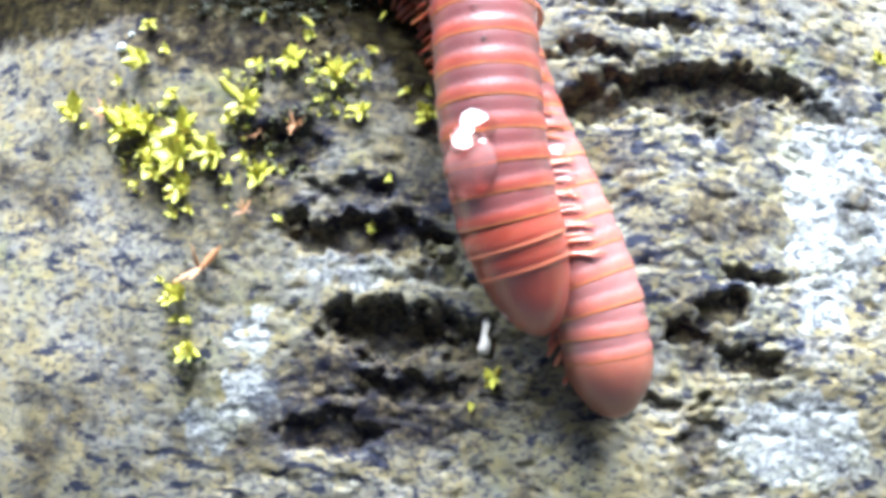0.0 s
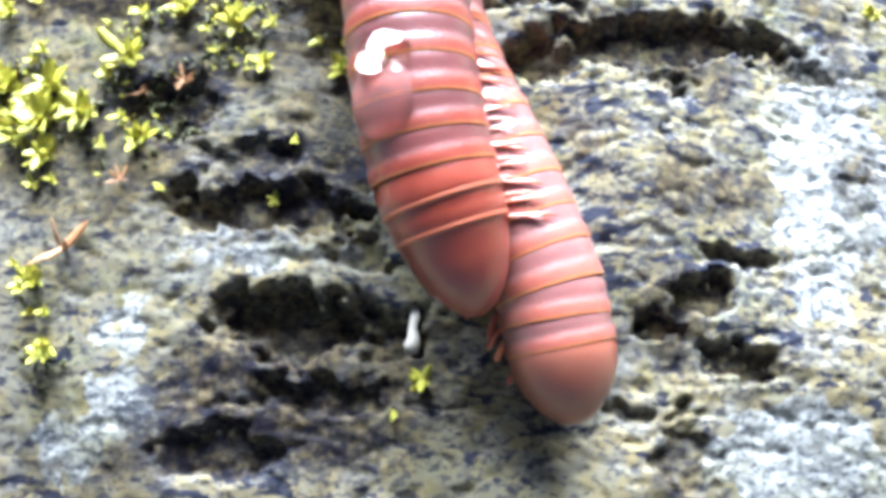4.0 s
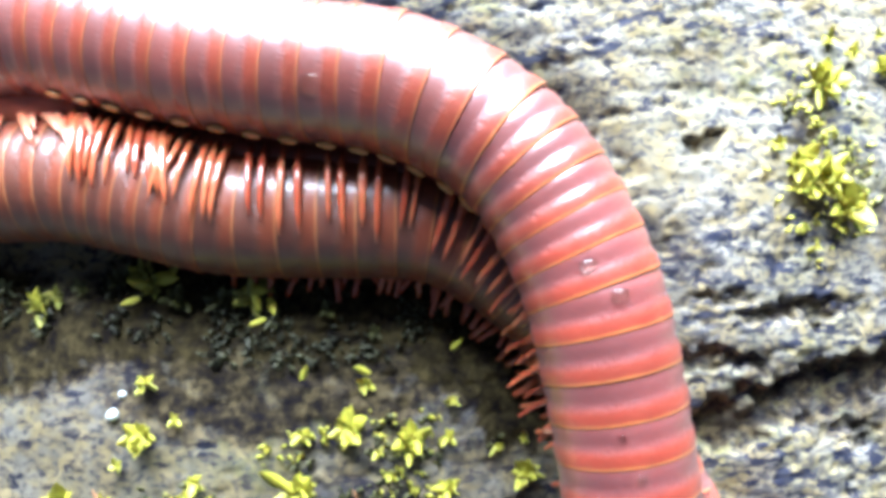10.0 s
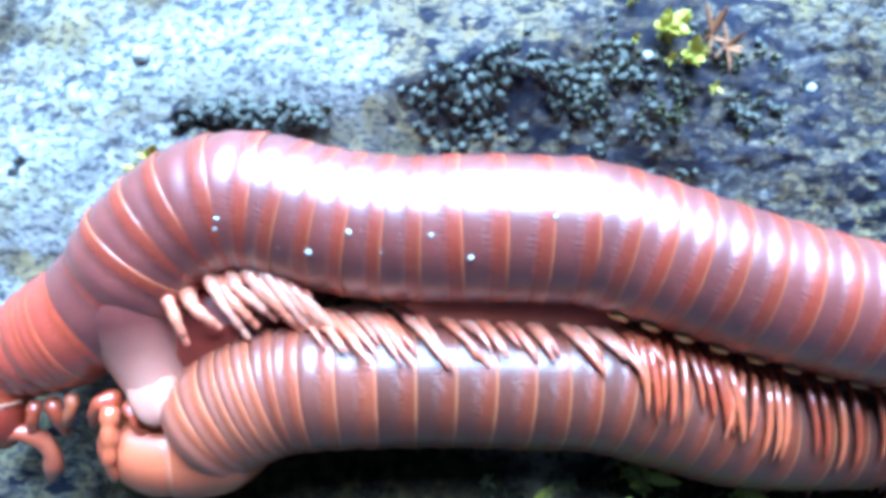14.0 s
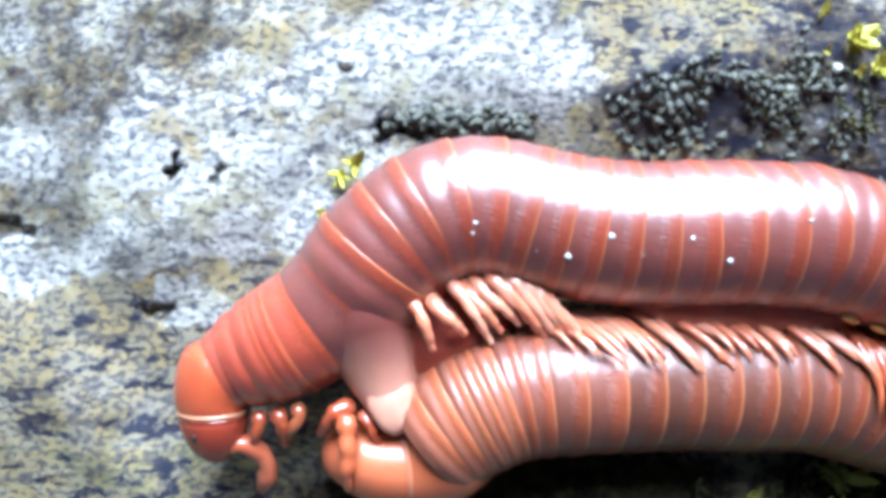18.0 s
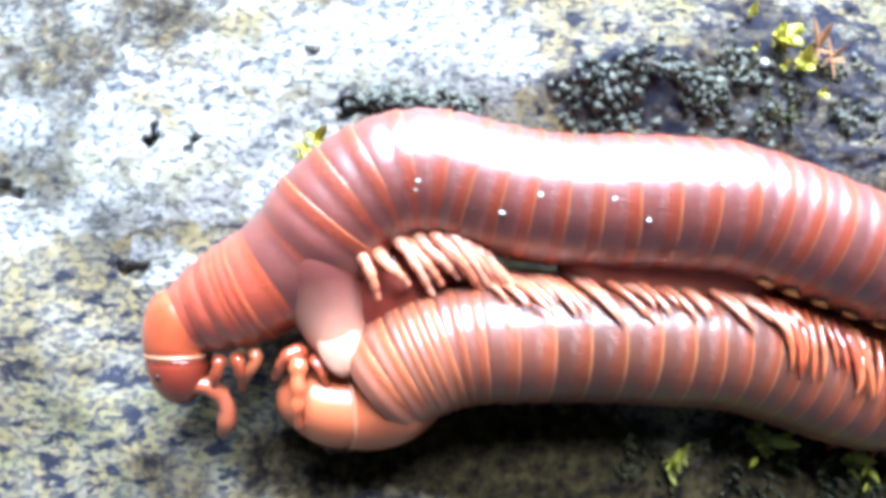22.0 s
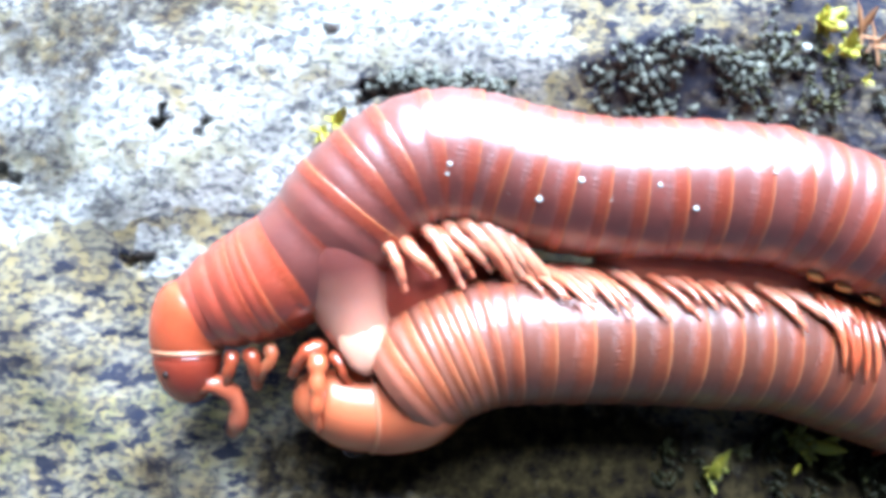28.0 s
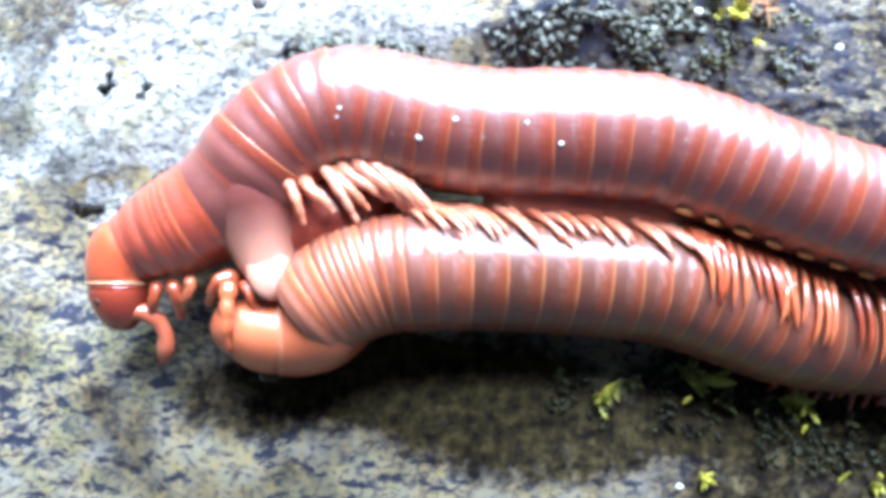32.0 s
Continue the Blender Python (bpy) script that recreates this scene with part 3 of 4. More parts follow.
def build_rock():
    gx, gy = outward(np.arange(-4.4, 2.75, 0.0095), 70.0), outward(np.arange(-2.3, 3.1, 0.0095), 70.0)
    x, y = np.meshgrid(gx, gy)
    z, hollow = rock_height(x, y)
    z = trench(x, y, z)
    nx, ny = len(gx), len(gy)
    co = np.stack([x, y, z], -1).reshape(-1, 3) * K
    i, j = np.meshgrid(np.arange(nx - 1), np.arange(ny - 1))
    a = (j * nx + i).ravel()
    quads = np.stack([a, a + 1, a + nx + 1, a + nx], -1)
    me = bpy.data.meshes.new("rock")
    me.vertices.add(len(co))
    me.vertices.foreach_set("co", co.ravel())
    me.loops.add(quads.size)
    me.loops.foreach_set("vertex_index", quads.ravel().astype(np.int32))
    me.polygons.add(len(quads))
    me.polygons.foreach_set("loop_start", np.arange(0, quads.size, 4, dtype=np.int32))
    me.polygons.foreach_set("use_smooth", np.ones(len(quads), dtype=bool))
    me.update()
    me.validate()
    # Soil at random, with soil and shade painted together in hollows and beside the bodies.
    shaded_soil = 0.9 * np.clip(layers(x, y, 2.2, 3, 91) - 0.12, 0, 0.4) / 0.4
    shaded_soil = np.maximum(np.maximum(shaded_soil, np.clip(hollow / 0.10, 0, 1)), spots(x, y, [(-1.10, 1.40, 0.27, 0.14, 0.45), (-0.60, 1.48, 0.42, 0.20, 0.55), (-0.15, 1.38, 0.45, 0.28, 0.4), (0.35, -1.45, 0.40, 0.22, 1.0), (-0.15, -0.95, 0.35, 0.25, 0.45), (0.08, -0.20, 0.35, 0.14, 0.65), (0.20, -0.9, 0.4, 0.15, 0.6), (-0.55, -0.30, 0.60, 0.30, 0.5), (-2.15, 0.18, 0.20, 0.12, 1.5), (-1.75, 0.24, 0.40, 0.16, 1.9), (-1.38, 0.18, 0.36, 0.19, 1.9), (-1.0, 0.12, 0.30, 0.12, 1.2), (-1.18, 0.09, 0.44, 0.16, 1.7), (-0.58, 0.15, 0.32, 0.18, 1.9), (-0.1, 0.09, 0.40, 0.17, 1.9), (0.32, -0.03, 0.22, 0.18, 1.9), (0.42, -0.24, 0.10, 0.14, 1.9), (-0.22, -0.08, 0.55, 0.20, 1.5), (0.05, -0.33, 0.36, 0.26, 0.75), (-0.35, -0.66, 0.45, 0.25, 0.7), (0.40, -0.55, 0.16, 0.30, 0.7)]))
    green = np.clip(0.35 + layers(x, y, 1.6, 3, 95), 0, 1)
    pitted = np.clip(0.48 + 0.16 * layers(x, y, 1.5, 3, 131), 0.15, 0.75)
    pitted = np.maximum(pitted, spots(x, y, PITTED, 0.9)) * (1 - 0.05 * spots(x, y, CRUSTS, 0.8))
    for name, values in (("lichen", spots(x, y, CRUSTS, 0.8)), ("soil_shade", shaded_soil), ("algae", green), ("painted_pits", pitted)):
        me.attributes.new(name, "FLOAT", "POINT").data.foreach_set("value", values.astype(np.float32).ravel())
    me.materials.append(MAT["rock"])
    return tagged(new("ground", me), "weathered grey rock with hollows, lichen crusts and algae stains, shade and pit marks painted in", "rock", kind="structure")


build_rock()

# ---- the two animals ----
STEP = 0.100
# Hind edges of the rings along each body axis; where a stretch is even, start, stop and count.
UPPER_EDGES = [0.050, 0.104, 0.160, 0.212, 0.262, 0.374, 0.512, 0.598, 0.692, 0.780, 0.876, 0.976, 1.070, 1.160, 1.246, 1.334, 1.430, 1.532, 1.644, 1.755, 1.867, 1.971, 2.068, 2.166, 2.268,
    2.372, 2.478, 2.580, 2.682, 2.788, 2.896, 3.012, 3.130, 3.248, 3.356, 3.450, 3.542, 3.634, 3.730, 3.830, 3.936, 4.046, 4.156, 4.264, 4.378, 4.484, 4.588, 4.690, 4.784, 4.878]
LOWER_EDGES = [0.290, 0.345, 0.395, 0.434, 0.472, 0.512, 0.560, 0.622, 0.706, 0.806, 0.910, 1.016, 1.122, 1.226, 1.320, 1.405, 1.494, 1.574, 1.648, 1.724, 1.803, 1.890, 1.992, 2.108, 2.220]
LOWER_EDGES += [2.220 + 1.73 * k / 16 for k in range(1, 17)] + [4.066, 4.170, 4.274, 4.380, 4.470, 4.548]
# Along a ring: place, and how far the skin dips below the crest.
RING_PROFILE = [(-0.055, 4.6), (-0.02, 1.5), (-0.004, 0.34), (0.004, 0.18), (0.014, 0.28), (0.026, 0.58), (0.037, 0.92), (0.044, 1.0), (0.051, 0.86), (0.059, 0.50), (0.067, 0.20), (0.076, 0.05), (0.086, 0.0), (0.095, 0.0), (0.0995, 0.06), (0.1020, 0.24), (0.101, 1.6)]


def ring_mesh(mat, waist=0.016, bulge=3.0):
    r0 = 0.19
    verts, faces = lathe([(z, (1.002 - waist * dip) * r0 * (1 - bulge * max(-0.06, min(0.06, z - 0.06)) ** 2)) for z, dip in RING_PROFILE], 48)
    return mesh_of("ring", verts, faces, mat)


def leg_mesh(sign, start, sweep, drift, bulge, thick=0.0145, mat="leg", lift=0.8):
    """A jointed leg folded round a flank: it starts near the belly (x) and sweeps round the ring's axis."""
    points, radii = [], []
    joints = (0.18, 0.36, 0.55, 0.74, 0.9)
    for k in range(15):
        u = k / 14
        a = sign * radians(start + sweep * u)
        r = 0.19 + lift * thick + bulge * math.sin(math.pi * min(1, 1.1 * u**0.75)) + 0.004 * math.sin(u * 9)
        points.append((r * math.cos(a), r * math.sin(a), drift * u))
        width = thick * np.interp(u, (0, 0.22, 0.34, 0.6, 0.85, 1.0), (0.62, 0.66, 1.0, 0.95, 0.6, 0.2))
        width *= 0.84 if min(abs(u - j) for j in joints) < 0.035 else 1.0
        radii.append(max(0.0022, float(width)))
    verts, faces = tube(points, radii, 7)
    return mesh_of("leg", verts, faces, mat)


def build_rings(line, parent, edges, mat, other):
    me, neck, hind = ring_mesh(mat), ring_mesh(*(("skin_neck", 0.020, 8.0) if mat == "skin_upper" else ("skin_fore", 0.018, 2.4))), ring_mesh("skin_hind" if mat == "skin_upper" else "skin_tail", 0.026)
    middle, paling = ring_mesh("skin_mid", 0.022), ring_mesh("skin_pale", 0.028)
    poses, lean = [], None
    for s, end in zip(edges, edges[1:]):
        place = line.at(s)
        toward = other.nearest(place) - place
        toward = toward if lean is None else lean.lerp(toward.normalized(), 0.35)
        lean = toward.normalized()
        m = frame_of(place, line.way(0.5 * (s + end)), lean)
        r = line.radius(s) / 0.19
        wobble = 1 + 0.012 * noise.noise(Vector((s * 7.0, r, 0.0)))
        kind = neck if s < (0.37 if mat == "skin_upper" else 0.50) else hind if s > 3.62 else paling if s > 3.2 else middle if s < 0.75 and mat == "skin_lower" else me
        put_part("ring", kind, parent, m @ Matrix.Diagonal((r * wobble, r, (end - s) / STEP, 1)))
        poses.append((s, m, r))
    return poses


def knuckled(chain, width, mat="leg"):
    """A leg or feeler of swollen joints through a chain of places."""
    points, radii = [], []
    for i in range(len(chain) - 1):
        a, b = Vector(chain[i]), Vector(chain[i + 1])
        for u, w in ((0.0, 0.86), (0.25, 1.0), (0.6, 1.05), (0.88, 0.95)):
            points.append(a.lerp(b, u))
            radii.append(width * w * (1 - 0.16 * i))
    points.append(Vector(chain[-1]))
    radii.append(width * 0.25)
    return mesh_of("leg", *tube(points, radii, 10), mat)


def loft(name, sections, place, mat, n=40, steps=1):
    """A closed-side form through upright ovals: centre x, y, z, the way its width runs in x and y, half width, half height."""
    verts, faces = [], []
    rows = np.array(sections)
    if steps > 1:
        p = np.vstack([rows[:1], rows, rows[-1:]])
        rows = np.array([0.5 * (2 * p[i] + (p[i + 1] - p[i - 1]) * u + (2 * p[i - 1] - 5 * p[i] + 4 * p[i + 1] - p[i + 2]) * u**2 + (3 * p[i] - p[i - 1] - 3 * p[i + 1] + p[i + 2]) * u**3)
            for i in range(1, len(rows)) for u in np.arange(0, 1, 1 / steps)] + [rows[-1]])
    for cx, cy, cz, dx, dy, a, b in rows.tolist():
        d = Vector((dx, dy, 0)).normalized()
        verts += [Vector((cx, cy, cz)) + d * a * math.cos(2 * math.pi * k / n) + Vector((0, 0, b * math.sin(2 * math.pi * k / n))) - Vector(place) for k in range(n)]
    for i in range(len(rows) - 1):
        p, q = i * n, (i + 1) * n
        faces += [(p + k, q + k, q + (k + 1) % n, p + (k + 1) % n) for k in range(n)]
    return mesh_of(name, verts, faces, mat)


def build_animals():
    base_a = UPPER.at(2.0)
    upper = thing("millipede", (base_a.x, base_a.y, rock_at(base_a.x, base_a.y)), "glossy rust-red millipede with ashy bands lying over its mate", "millipede", "mating millipedes")
    base_b = LOWER.at(2.0)
    lower = thing("millipede", (base_b.x, base_b.y, rock_at(base_b.x, base_b.y)), "brown-red millipede on its side with legs folded on its flank", "millipede", "mating millipedes")
    rings_a = build_rings(UPPER, upper, UPPER_EDGES, "skin_upper", LOWER)
    rings_b = build_rings(LOWER, lower, LOWER_EDGES, "skin_lower", UPPER)
    # folded legs of the lower animal
    slanted = [leg_mesh(1, -18, 75, 0.150, 0.008, 0.0150, "leg_pale", 0.5), leg_mesh(1, -14, 67, 0.125, 0.007, 0.0140, "leg_pale", 0.5), leg_mesh(1, -20, 83, 0.175, 0.009, 0.0155, "leg_pale", 0.5), leg_mesh(1, -16, 65, 0.165, 0.008, 0.0145, "leg_pale", 0.5)]
    fanned = [leg_mesh(1, -2, 82, 0.110, 0.020, 0.0145), leg_mesh(1, -4, 76, 0.085, 0.018, 0.0135), leg_mesh(1, 0, 86, 0.065, 0.017, 0.0140)]
    upright = [leg_mesh(1, 2, 84, 0.012, 0.014, 0.0125), leg_mesh(1, 4, 78, 0.024, 0.016, 0.0115), leg_mesh(1, 0, 90, -0.006, 0.012, 0.0130), leg_mesh(1, 3, 72, 0.004, 0.018, 0.0120)]
    behind = [leg_mesh(-1, 10, 120, 0.02, 0.03), leg_mesh(-1, 12, 128, -0.01, 0.035)]
    tail = [leg_mesh(-1, 2, 50, 0.06, 0.003, 0.0065), leg_mesh(-1, 8, 44, 0.075, 0.002, 0.0062), leg_mesh(-1, 4, 54, 0.045, 0.004, 0.0068)]
    rng = random.Random(4)
    for s, m, r in rings_b:
        if s < 0.55:
            continue
        for k in range(4 if s > 3.6 or s < 1.36 else 3 if s < 1.6 else 2):
            gap = 0.026 if s > 3.6 or s < 1.36 else 0.034 if s < 1.6 else 0.044
            shift = Matrix.Translation((0, 0, 0.012 + gap * k + rng.uniform(-0.009, 0.009))) @ Matrix.Rotation(radians(rng.uniform(-7, 7)), 4, "Z") @ Matrix.Rotation(radians(rng.uniform(-4, 4)), 4, "X")
            grow = Matrix.Diagonal((r, r, rng.uniform(0.85, 1.2), 1))
            if s < 1.36:
                put_part("leg", rng.choice(slanted), lower, m @ shift @ grow)
            elif s < 1.72:
                put_part("leg", rng.choice(fanned), lower, m @ shift @ grow)
            elif s < 3.6:
                put_part("leg", rng.choice(upright), lower, m @ shift @ grow)
            if s > 3.3 and s < LOWER.length - 0.46:
                put_part("leg", rng.choice(tail), lower, m @ shift @ grow)
            elif 1.8 < s < 3.3 and k == 0:
                put_part("leg", rng.choice(behind), lower, m @ shift @ grow)
    # added filler tubes, tinted like the dim bellies, close the crevice between the bodies
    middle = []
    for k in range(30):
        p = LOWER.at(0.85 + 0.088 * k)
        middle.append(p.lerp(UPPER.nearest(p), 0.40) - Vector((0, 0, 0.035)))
    put_part("underside", mesh_of("underside", *tube(middle[5:], [0.02, 0.062, 0.08] + [0.088] * 21 + [0.03], 14), "belly"), lower, Matrix(), "dark red fill standing for the bellies in the crevice between the bodies")
    front = [p.lerp(UPPER.nearest(p), 0.20) + Vector((0, 0, 0.010 - 0.002 * k)) for k, p in enumerate(middle[:8])]
    put_part("underside", mesh_of("underside", *tube(front, [0.03] + [0.092] * 6 + [0.07], 14), "belly_fore"), lower, Matrix(), "rust-pink fill standing for the bellies behind the slanted legs")
    # leg bases and free legs of the upper animal
    bead = mesh_of("leg_base", *blob((0.012, 0.014, 0.028), 0.3), "coxa")
    free = []
    for bend in (0.03, 0.05, 0.02):
        points = [(0.15 + 0.17 * u, bend * math.sin(3.0 * u), 0.05 * u * u) for u in [k / 9 for k in range(10)]]
        free.append(mesh_of("leg", *tube(points, [0.016 * (1 - 0.75 * k / 9) for k in range(10)], 7), "leg"))
    for s, m, r in rings_a:
        if 1.92 < s < 3.45:
            put_part("leg_base", bead, upper, m @ Matrix.Rotation(radians(-28), 4, "Z") @ Matrix.Translation((0.195 * r, 0, 0.05)), "yellowish leg base")
        if 3.35 < s < 4.2:
            for k in range(2):
                down = Vector((-0.75, -0.1, -0.60 + rng.uniform(-0.15, 0.15)))
                leg = frame_of(m.translation + m.to_3x3() @ Vector((0, 0, 0.03 + 0.05 * k)), m.to_3x3() @ Vector((0, 0, 1)), down)
                put_part("leg", rng.choice(free), upper, leg @ Matrix.Diagonal((rng.uniform(0.82, 1.15), 1, 1, 1)))
    for x, y, z, dx, dy in ((0.88, -1.225, 0.0, -0.03, -0.05), (0.935, -1.27, -0.02, -0.02, -0.06), (0.945, -1.31, -0.035, -0.035, -0.05), (0.965, -1.34, -0.04, -0.03, -0.055), (1.0, -1.40, -0.07, -0.03, -0.06)):
        put_part("leg", knuckled([(0.04, 0.02, 0.0), (0.0, 0.0, 0.012), (dx, dy, -0.012)], 0.011), lower, Matrix.Translation((x, y, z)))
    # telsons
    cap = [(0.0, 0.93), (0.03, 0.985), (0.06, 0.985), (0.10, 0.94), (0.15, 0.83), (0.19, 0.69), (0.225, 0.52), (0.25, 0.35), (0.263, 0.19), (0.268, 0.02)]
    long = [(-0.02, 0.93), (0.0, 0.99), (0.05, 0.99), (0.078, 0.985), (0.085, 0.958), (0.12, 0.945), (0.16, 0.920), (0.168, 0.888), (0.24, 0.80), (0.31, 0.65), (0.36, 0.48), (0.395, 0.29), (0.41, 0.12), (0.414, 0.01)]
    me = mesh_of("tail_cap", *lathe([(z, r * 0.181) for z, r in long], 44), "telson")
    put_part("tail_cap", me, upper, frame_of(UPPER.at(UPPER.length - 0.275), UPPER.way(UPPER.length - 0.15), (0, 0, 1)), "smooth pointed tail end")
    for z, wide in ((0.079, 0.986), (0.162, 0.921)):
        band = mesh_of("tail_rim", *lathe([(z - 0.012, wide * 0.181 - 0.003), (z - 0.005, wide * 0.181 + 0.0012), (z + 0.004, wide * 0.181 + 0.0008), (z + 0.007, wide * 0.181 - 0.005)], 44), "tail_rim")
        put_part("tail_rim", band, upper, frame_of(UPPER.at(UPPER.length - 0.275), UPPER.way(UPPER.length - 0.15), (0, 0, 1)), "thin orange rim of a tail ring")
    short = mesh_of("tail_cap", *lathe([(z * 0.95, r * 0.164) for z, r in cap], 40), "telson_pale")
    put_part("tail_cap", short, lower, frame_of(LOWER.at(LOWER.length - 0.045), LOWER.way(LOWER.length - 0.1), (0, 0, 1)), "smooth pointed tail end")
    # heads
    shield = [(-2.524, 0.665, -0.185, -0.55, 0.83, 0.112, 0.115), (-2.542, 0.650, -0.192, -0.66, 0.75, 0.119, 0.123), (-2.551, 0.628, -0.196, -0.83, 0.56, 0.115, 0.124),
        (-2.556, 0.593, -0.198, -0.96, 0.28, 0.107, 0.120), (-2.552, 0.565, -0.200, -1.0, 0.05, 0.103, 0.116), (-2.551, 0.558, -0.200, -1.0, 0.0, 0.096, 0.108)]
    put_part("collar", loft("collar", shield, (-2.549, 0.600, -0.195), "head", 44, 4), upper, Matrix.Translation((-2.549, 0.600, -0.195)), "smooth orange neck shield")
    seam = [(-2.550, 0.563, -0.200, -1.0, 0.0, 0.101, 0.113), (-2.550, 0.559, -0.200, -1.0, 0.0, 0.105, 0.1175), (-2.550, 0.553, -0.200, -1.0, 0.0, 0.1045, 0.117), (-2.550, 0.549, -0.200, -1.0, 0.0, 0.099, 0.111)]
    put_part("collar_rim", loft("collar_rim", seam, (-2.549, 0.556, -0.200), "rim"), upper, Matrix.Translation((-2.549, 0.556, -0.200)), "pale raised seam of the neck shield")
    face = [(-2.549, 0.556, -0.200, -1.0, 0.0, 0.092, 0.104), (-2.549, 0.548, -0.200, -1.0, 0.0, 0.099, 0.110), (-2.549, 0.541, -0.200, -1.0, 0.0, 0.101, 0.113), (-2.549, 0.536, -0.200, -1.0, 0.0, 0.098, 0.110), (-2.549, 0.525, -0.201, -1.0, 0.0, 0.099, 0.111),
        (-2.548, 0.495, -0.202, -1.0, 0.0, 0.092, 0.104), (-2.547, 0.460, -0.205, -1.0, 0.0, 0.078, 0.090), (-2.545, 0.430, -0.208, -1.0, 0.0, 0.058, 0.068), (-2.544, 0.410, -0.210, -1.0, 0.0, 0.034, 0.042), (-2.544, 0.402, -0.210, -1.0, 0.0, 0.004, 0.005)]
    head = put_part("head", loft("head", face, (-2.549, 0.500, -0.200), "face", 44, 4), upper, Matrix.Translation((-2.549, 0.500, -0.200)), "dark orange head tucked down")
    put_part("eye", mesh_of("eye", *blob((0.012, 0.012, 0.008), 0.1, 12, 8), "eye"), head, Matrix.Translation((-2.607, 0.498, -0.123)))
    antenna = mesh_of("antenna", *tube([(0.0, 0.0, 0.0), (0.04, 0.022, 0.02), (0.065, 0.023, 0.023), (0.09, 0.022, 0.025), (0.135, -0.01, 0.015), (0.155, -0.055, 0.0), (0.153, -0.08, -0.012), (0.152, -0.10, -0.025), (0.137, -0.142, -0.05)], [0.020, 0.028, 0.025, 0.029, 0.028, 0.025, 0.030, 0.031, 0.017], 10), "antenna")
    feeler = put_part("antenna", antenna, head, Matrix.Translation((-2.56, 0.44, -0.175)), "jointed orange feeler")
    for chain, width in (
        (((-2.43, 0.555, -0.12), (-2.435, 0.525, -0.10), (-2.445, 0.485, -0.12), (-2.452, 0.44, -0.17)), 0.022),
        (((-2.385, 0.56, -0.11), (-2.375, 0.53, -0.085), (-2.365, 0.49, -0.11), (-2.355, 0.445, -0.16)), 0.024),
        (((-2.33, 0.575, -0.09), (-2.325, 0.545, -0.07), (-2.345, 0.505, -0.09), (-2.355, 0.47, -0.14)), 0.021)):
        put_part("leg", knuckled(chain, width), upper, Matrix())
    for chain, width in (
        (((-2.19, 0.57, -0.02), (-2.225, 0.575, 0.0), (-2.25, 0.555, 0.0), (-2.262, 0.52, -0.03), (-2.27, 0.49, -0.07)), 0.028),
        (((-2.21, 0.555, 0.01), (-2.213, 0.51, 0.03), (-2.215, 0.455, 0.04), (-2.218, 0.40, 0.035), (-2.205, 0.345, 0.0)), 0.029),
        (((-2.17, 0.56, 0.01), (-2.15, 0.53, 0.04), (-2.14, 0.50, 0.04), (-2.12, 0.475, 0.03)), 0.016)):
        put_part("leg", knuckled(chain, width), lower, Matrix())
    wiggle = []
    knees = [(-2.030, 0.845), (-1.972, 0.842), (-1.912, 0.880), (-1.880, 0.868), (-1.851, 0.886), (-1.812, 0.905), (-1.790, 0.890), (-1.767, 0.906), (-1.735, 0.892), (-1.700, 0.872), (-1.668, 0.848)]
    tips = [(-1.990, 0.735), (-1.900, 0.777), (-1.826, 0.743), (-1.800, 0.776), (-1.748, 0.795), (-1.695, 0.770), (-1.672, 0.748), (-1.628, 0.725), (-1.590, 0.715), (-1.565, 0.705), (-1.535, 0.690)]
    for k, (knee, tip) in enumerate(zip(knees, tips)):
        high = 0.10 + 0.0075 * k
        a, b = Vector((*knee, high + 0.02)), Vector((*tip, high + 0.012))
        chain = [a + Vector((-0.025, 0.05, -0.06)), a, a.lerp(b, 0.42) + Vector((0, 0, 0.018)), a.lerp(b, 0.74) + Vector((0, 0, 0.008)), b]
        leg = put_part("leg", knuckled([p - a for p in chain], rng.uniform(0.018, 0.023), "leg_pale"), upper, Matrix.Translation(a))
        if 3 <= k <= 7:
            wiggle.append(leg)
    for k in range(46):
        at = 1.95 + 0.037 * k + rng.uniform(-0.012, 0.012)
        c, way = LOWER.at(at), LOWER.way(at)
        out = Vector((way.y, -way.x, 0)).normalized()
        a = c + out * rng.uniform(0.155, 0.172) + Vector((0, 0, rng.uniform(-0.09, -0.055)))
        tip = out * rng.uniform(0.045, 0.105) + way * rng.uniform(-0.045, 0.03) + Vector((0, 0, rng.uniform(-0.05, -0.01)))
        put_part("leg", knuckled([Vector((0, 0, 0)), tip * 0.5 + Vector((0, 0, 0.014)), tip], rng.uniform(0.009, 0.012)), lower, Matrix.Translation(a))
    fold = [(-1.88, 0.503, 0, 0.68, -0.73, 0.166, 0.166), (-1.91, 0.468, -0.005, 0.7, -0.71, 0.166, 0.170), (-1.955, 0.440, -0.015, 0.45, -0.89, 0.170, 0.176), (-2.01, 0.408, -0.036, 0.18, -0.98, 0.145, 0.161), (-2.048, 0.395, -0.05, 0, -1, 0.126, 0.147), (-2.056, 0.395, -0.05, -0.02, -1, 0.115, 0.135)]
    put_part("shield_fold", loft("shield_fold", fold, (-1.98, 0.42, -0.03), "head_pale", 44, 4), lower, Matrix.Translation((-1.98, 0.42, -0.03)), "pale orange fold behind the shield")
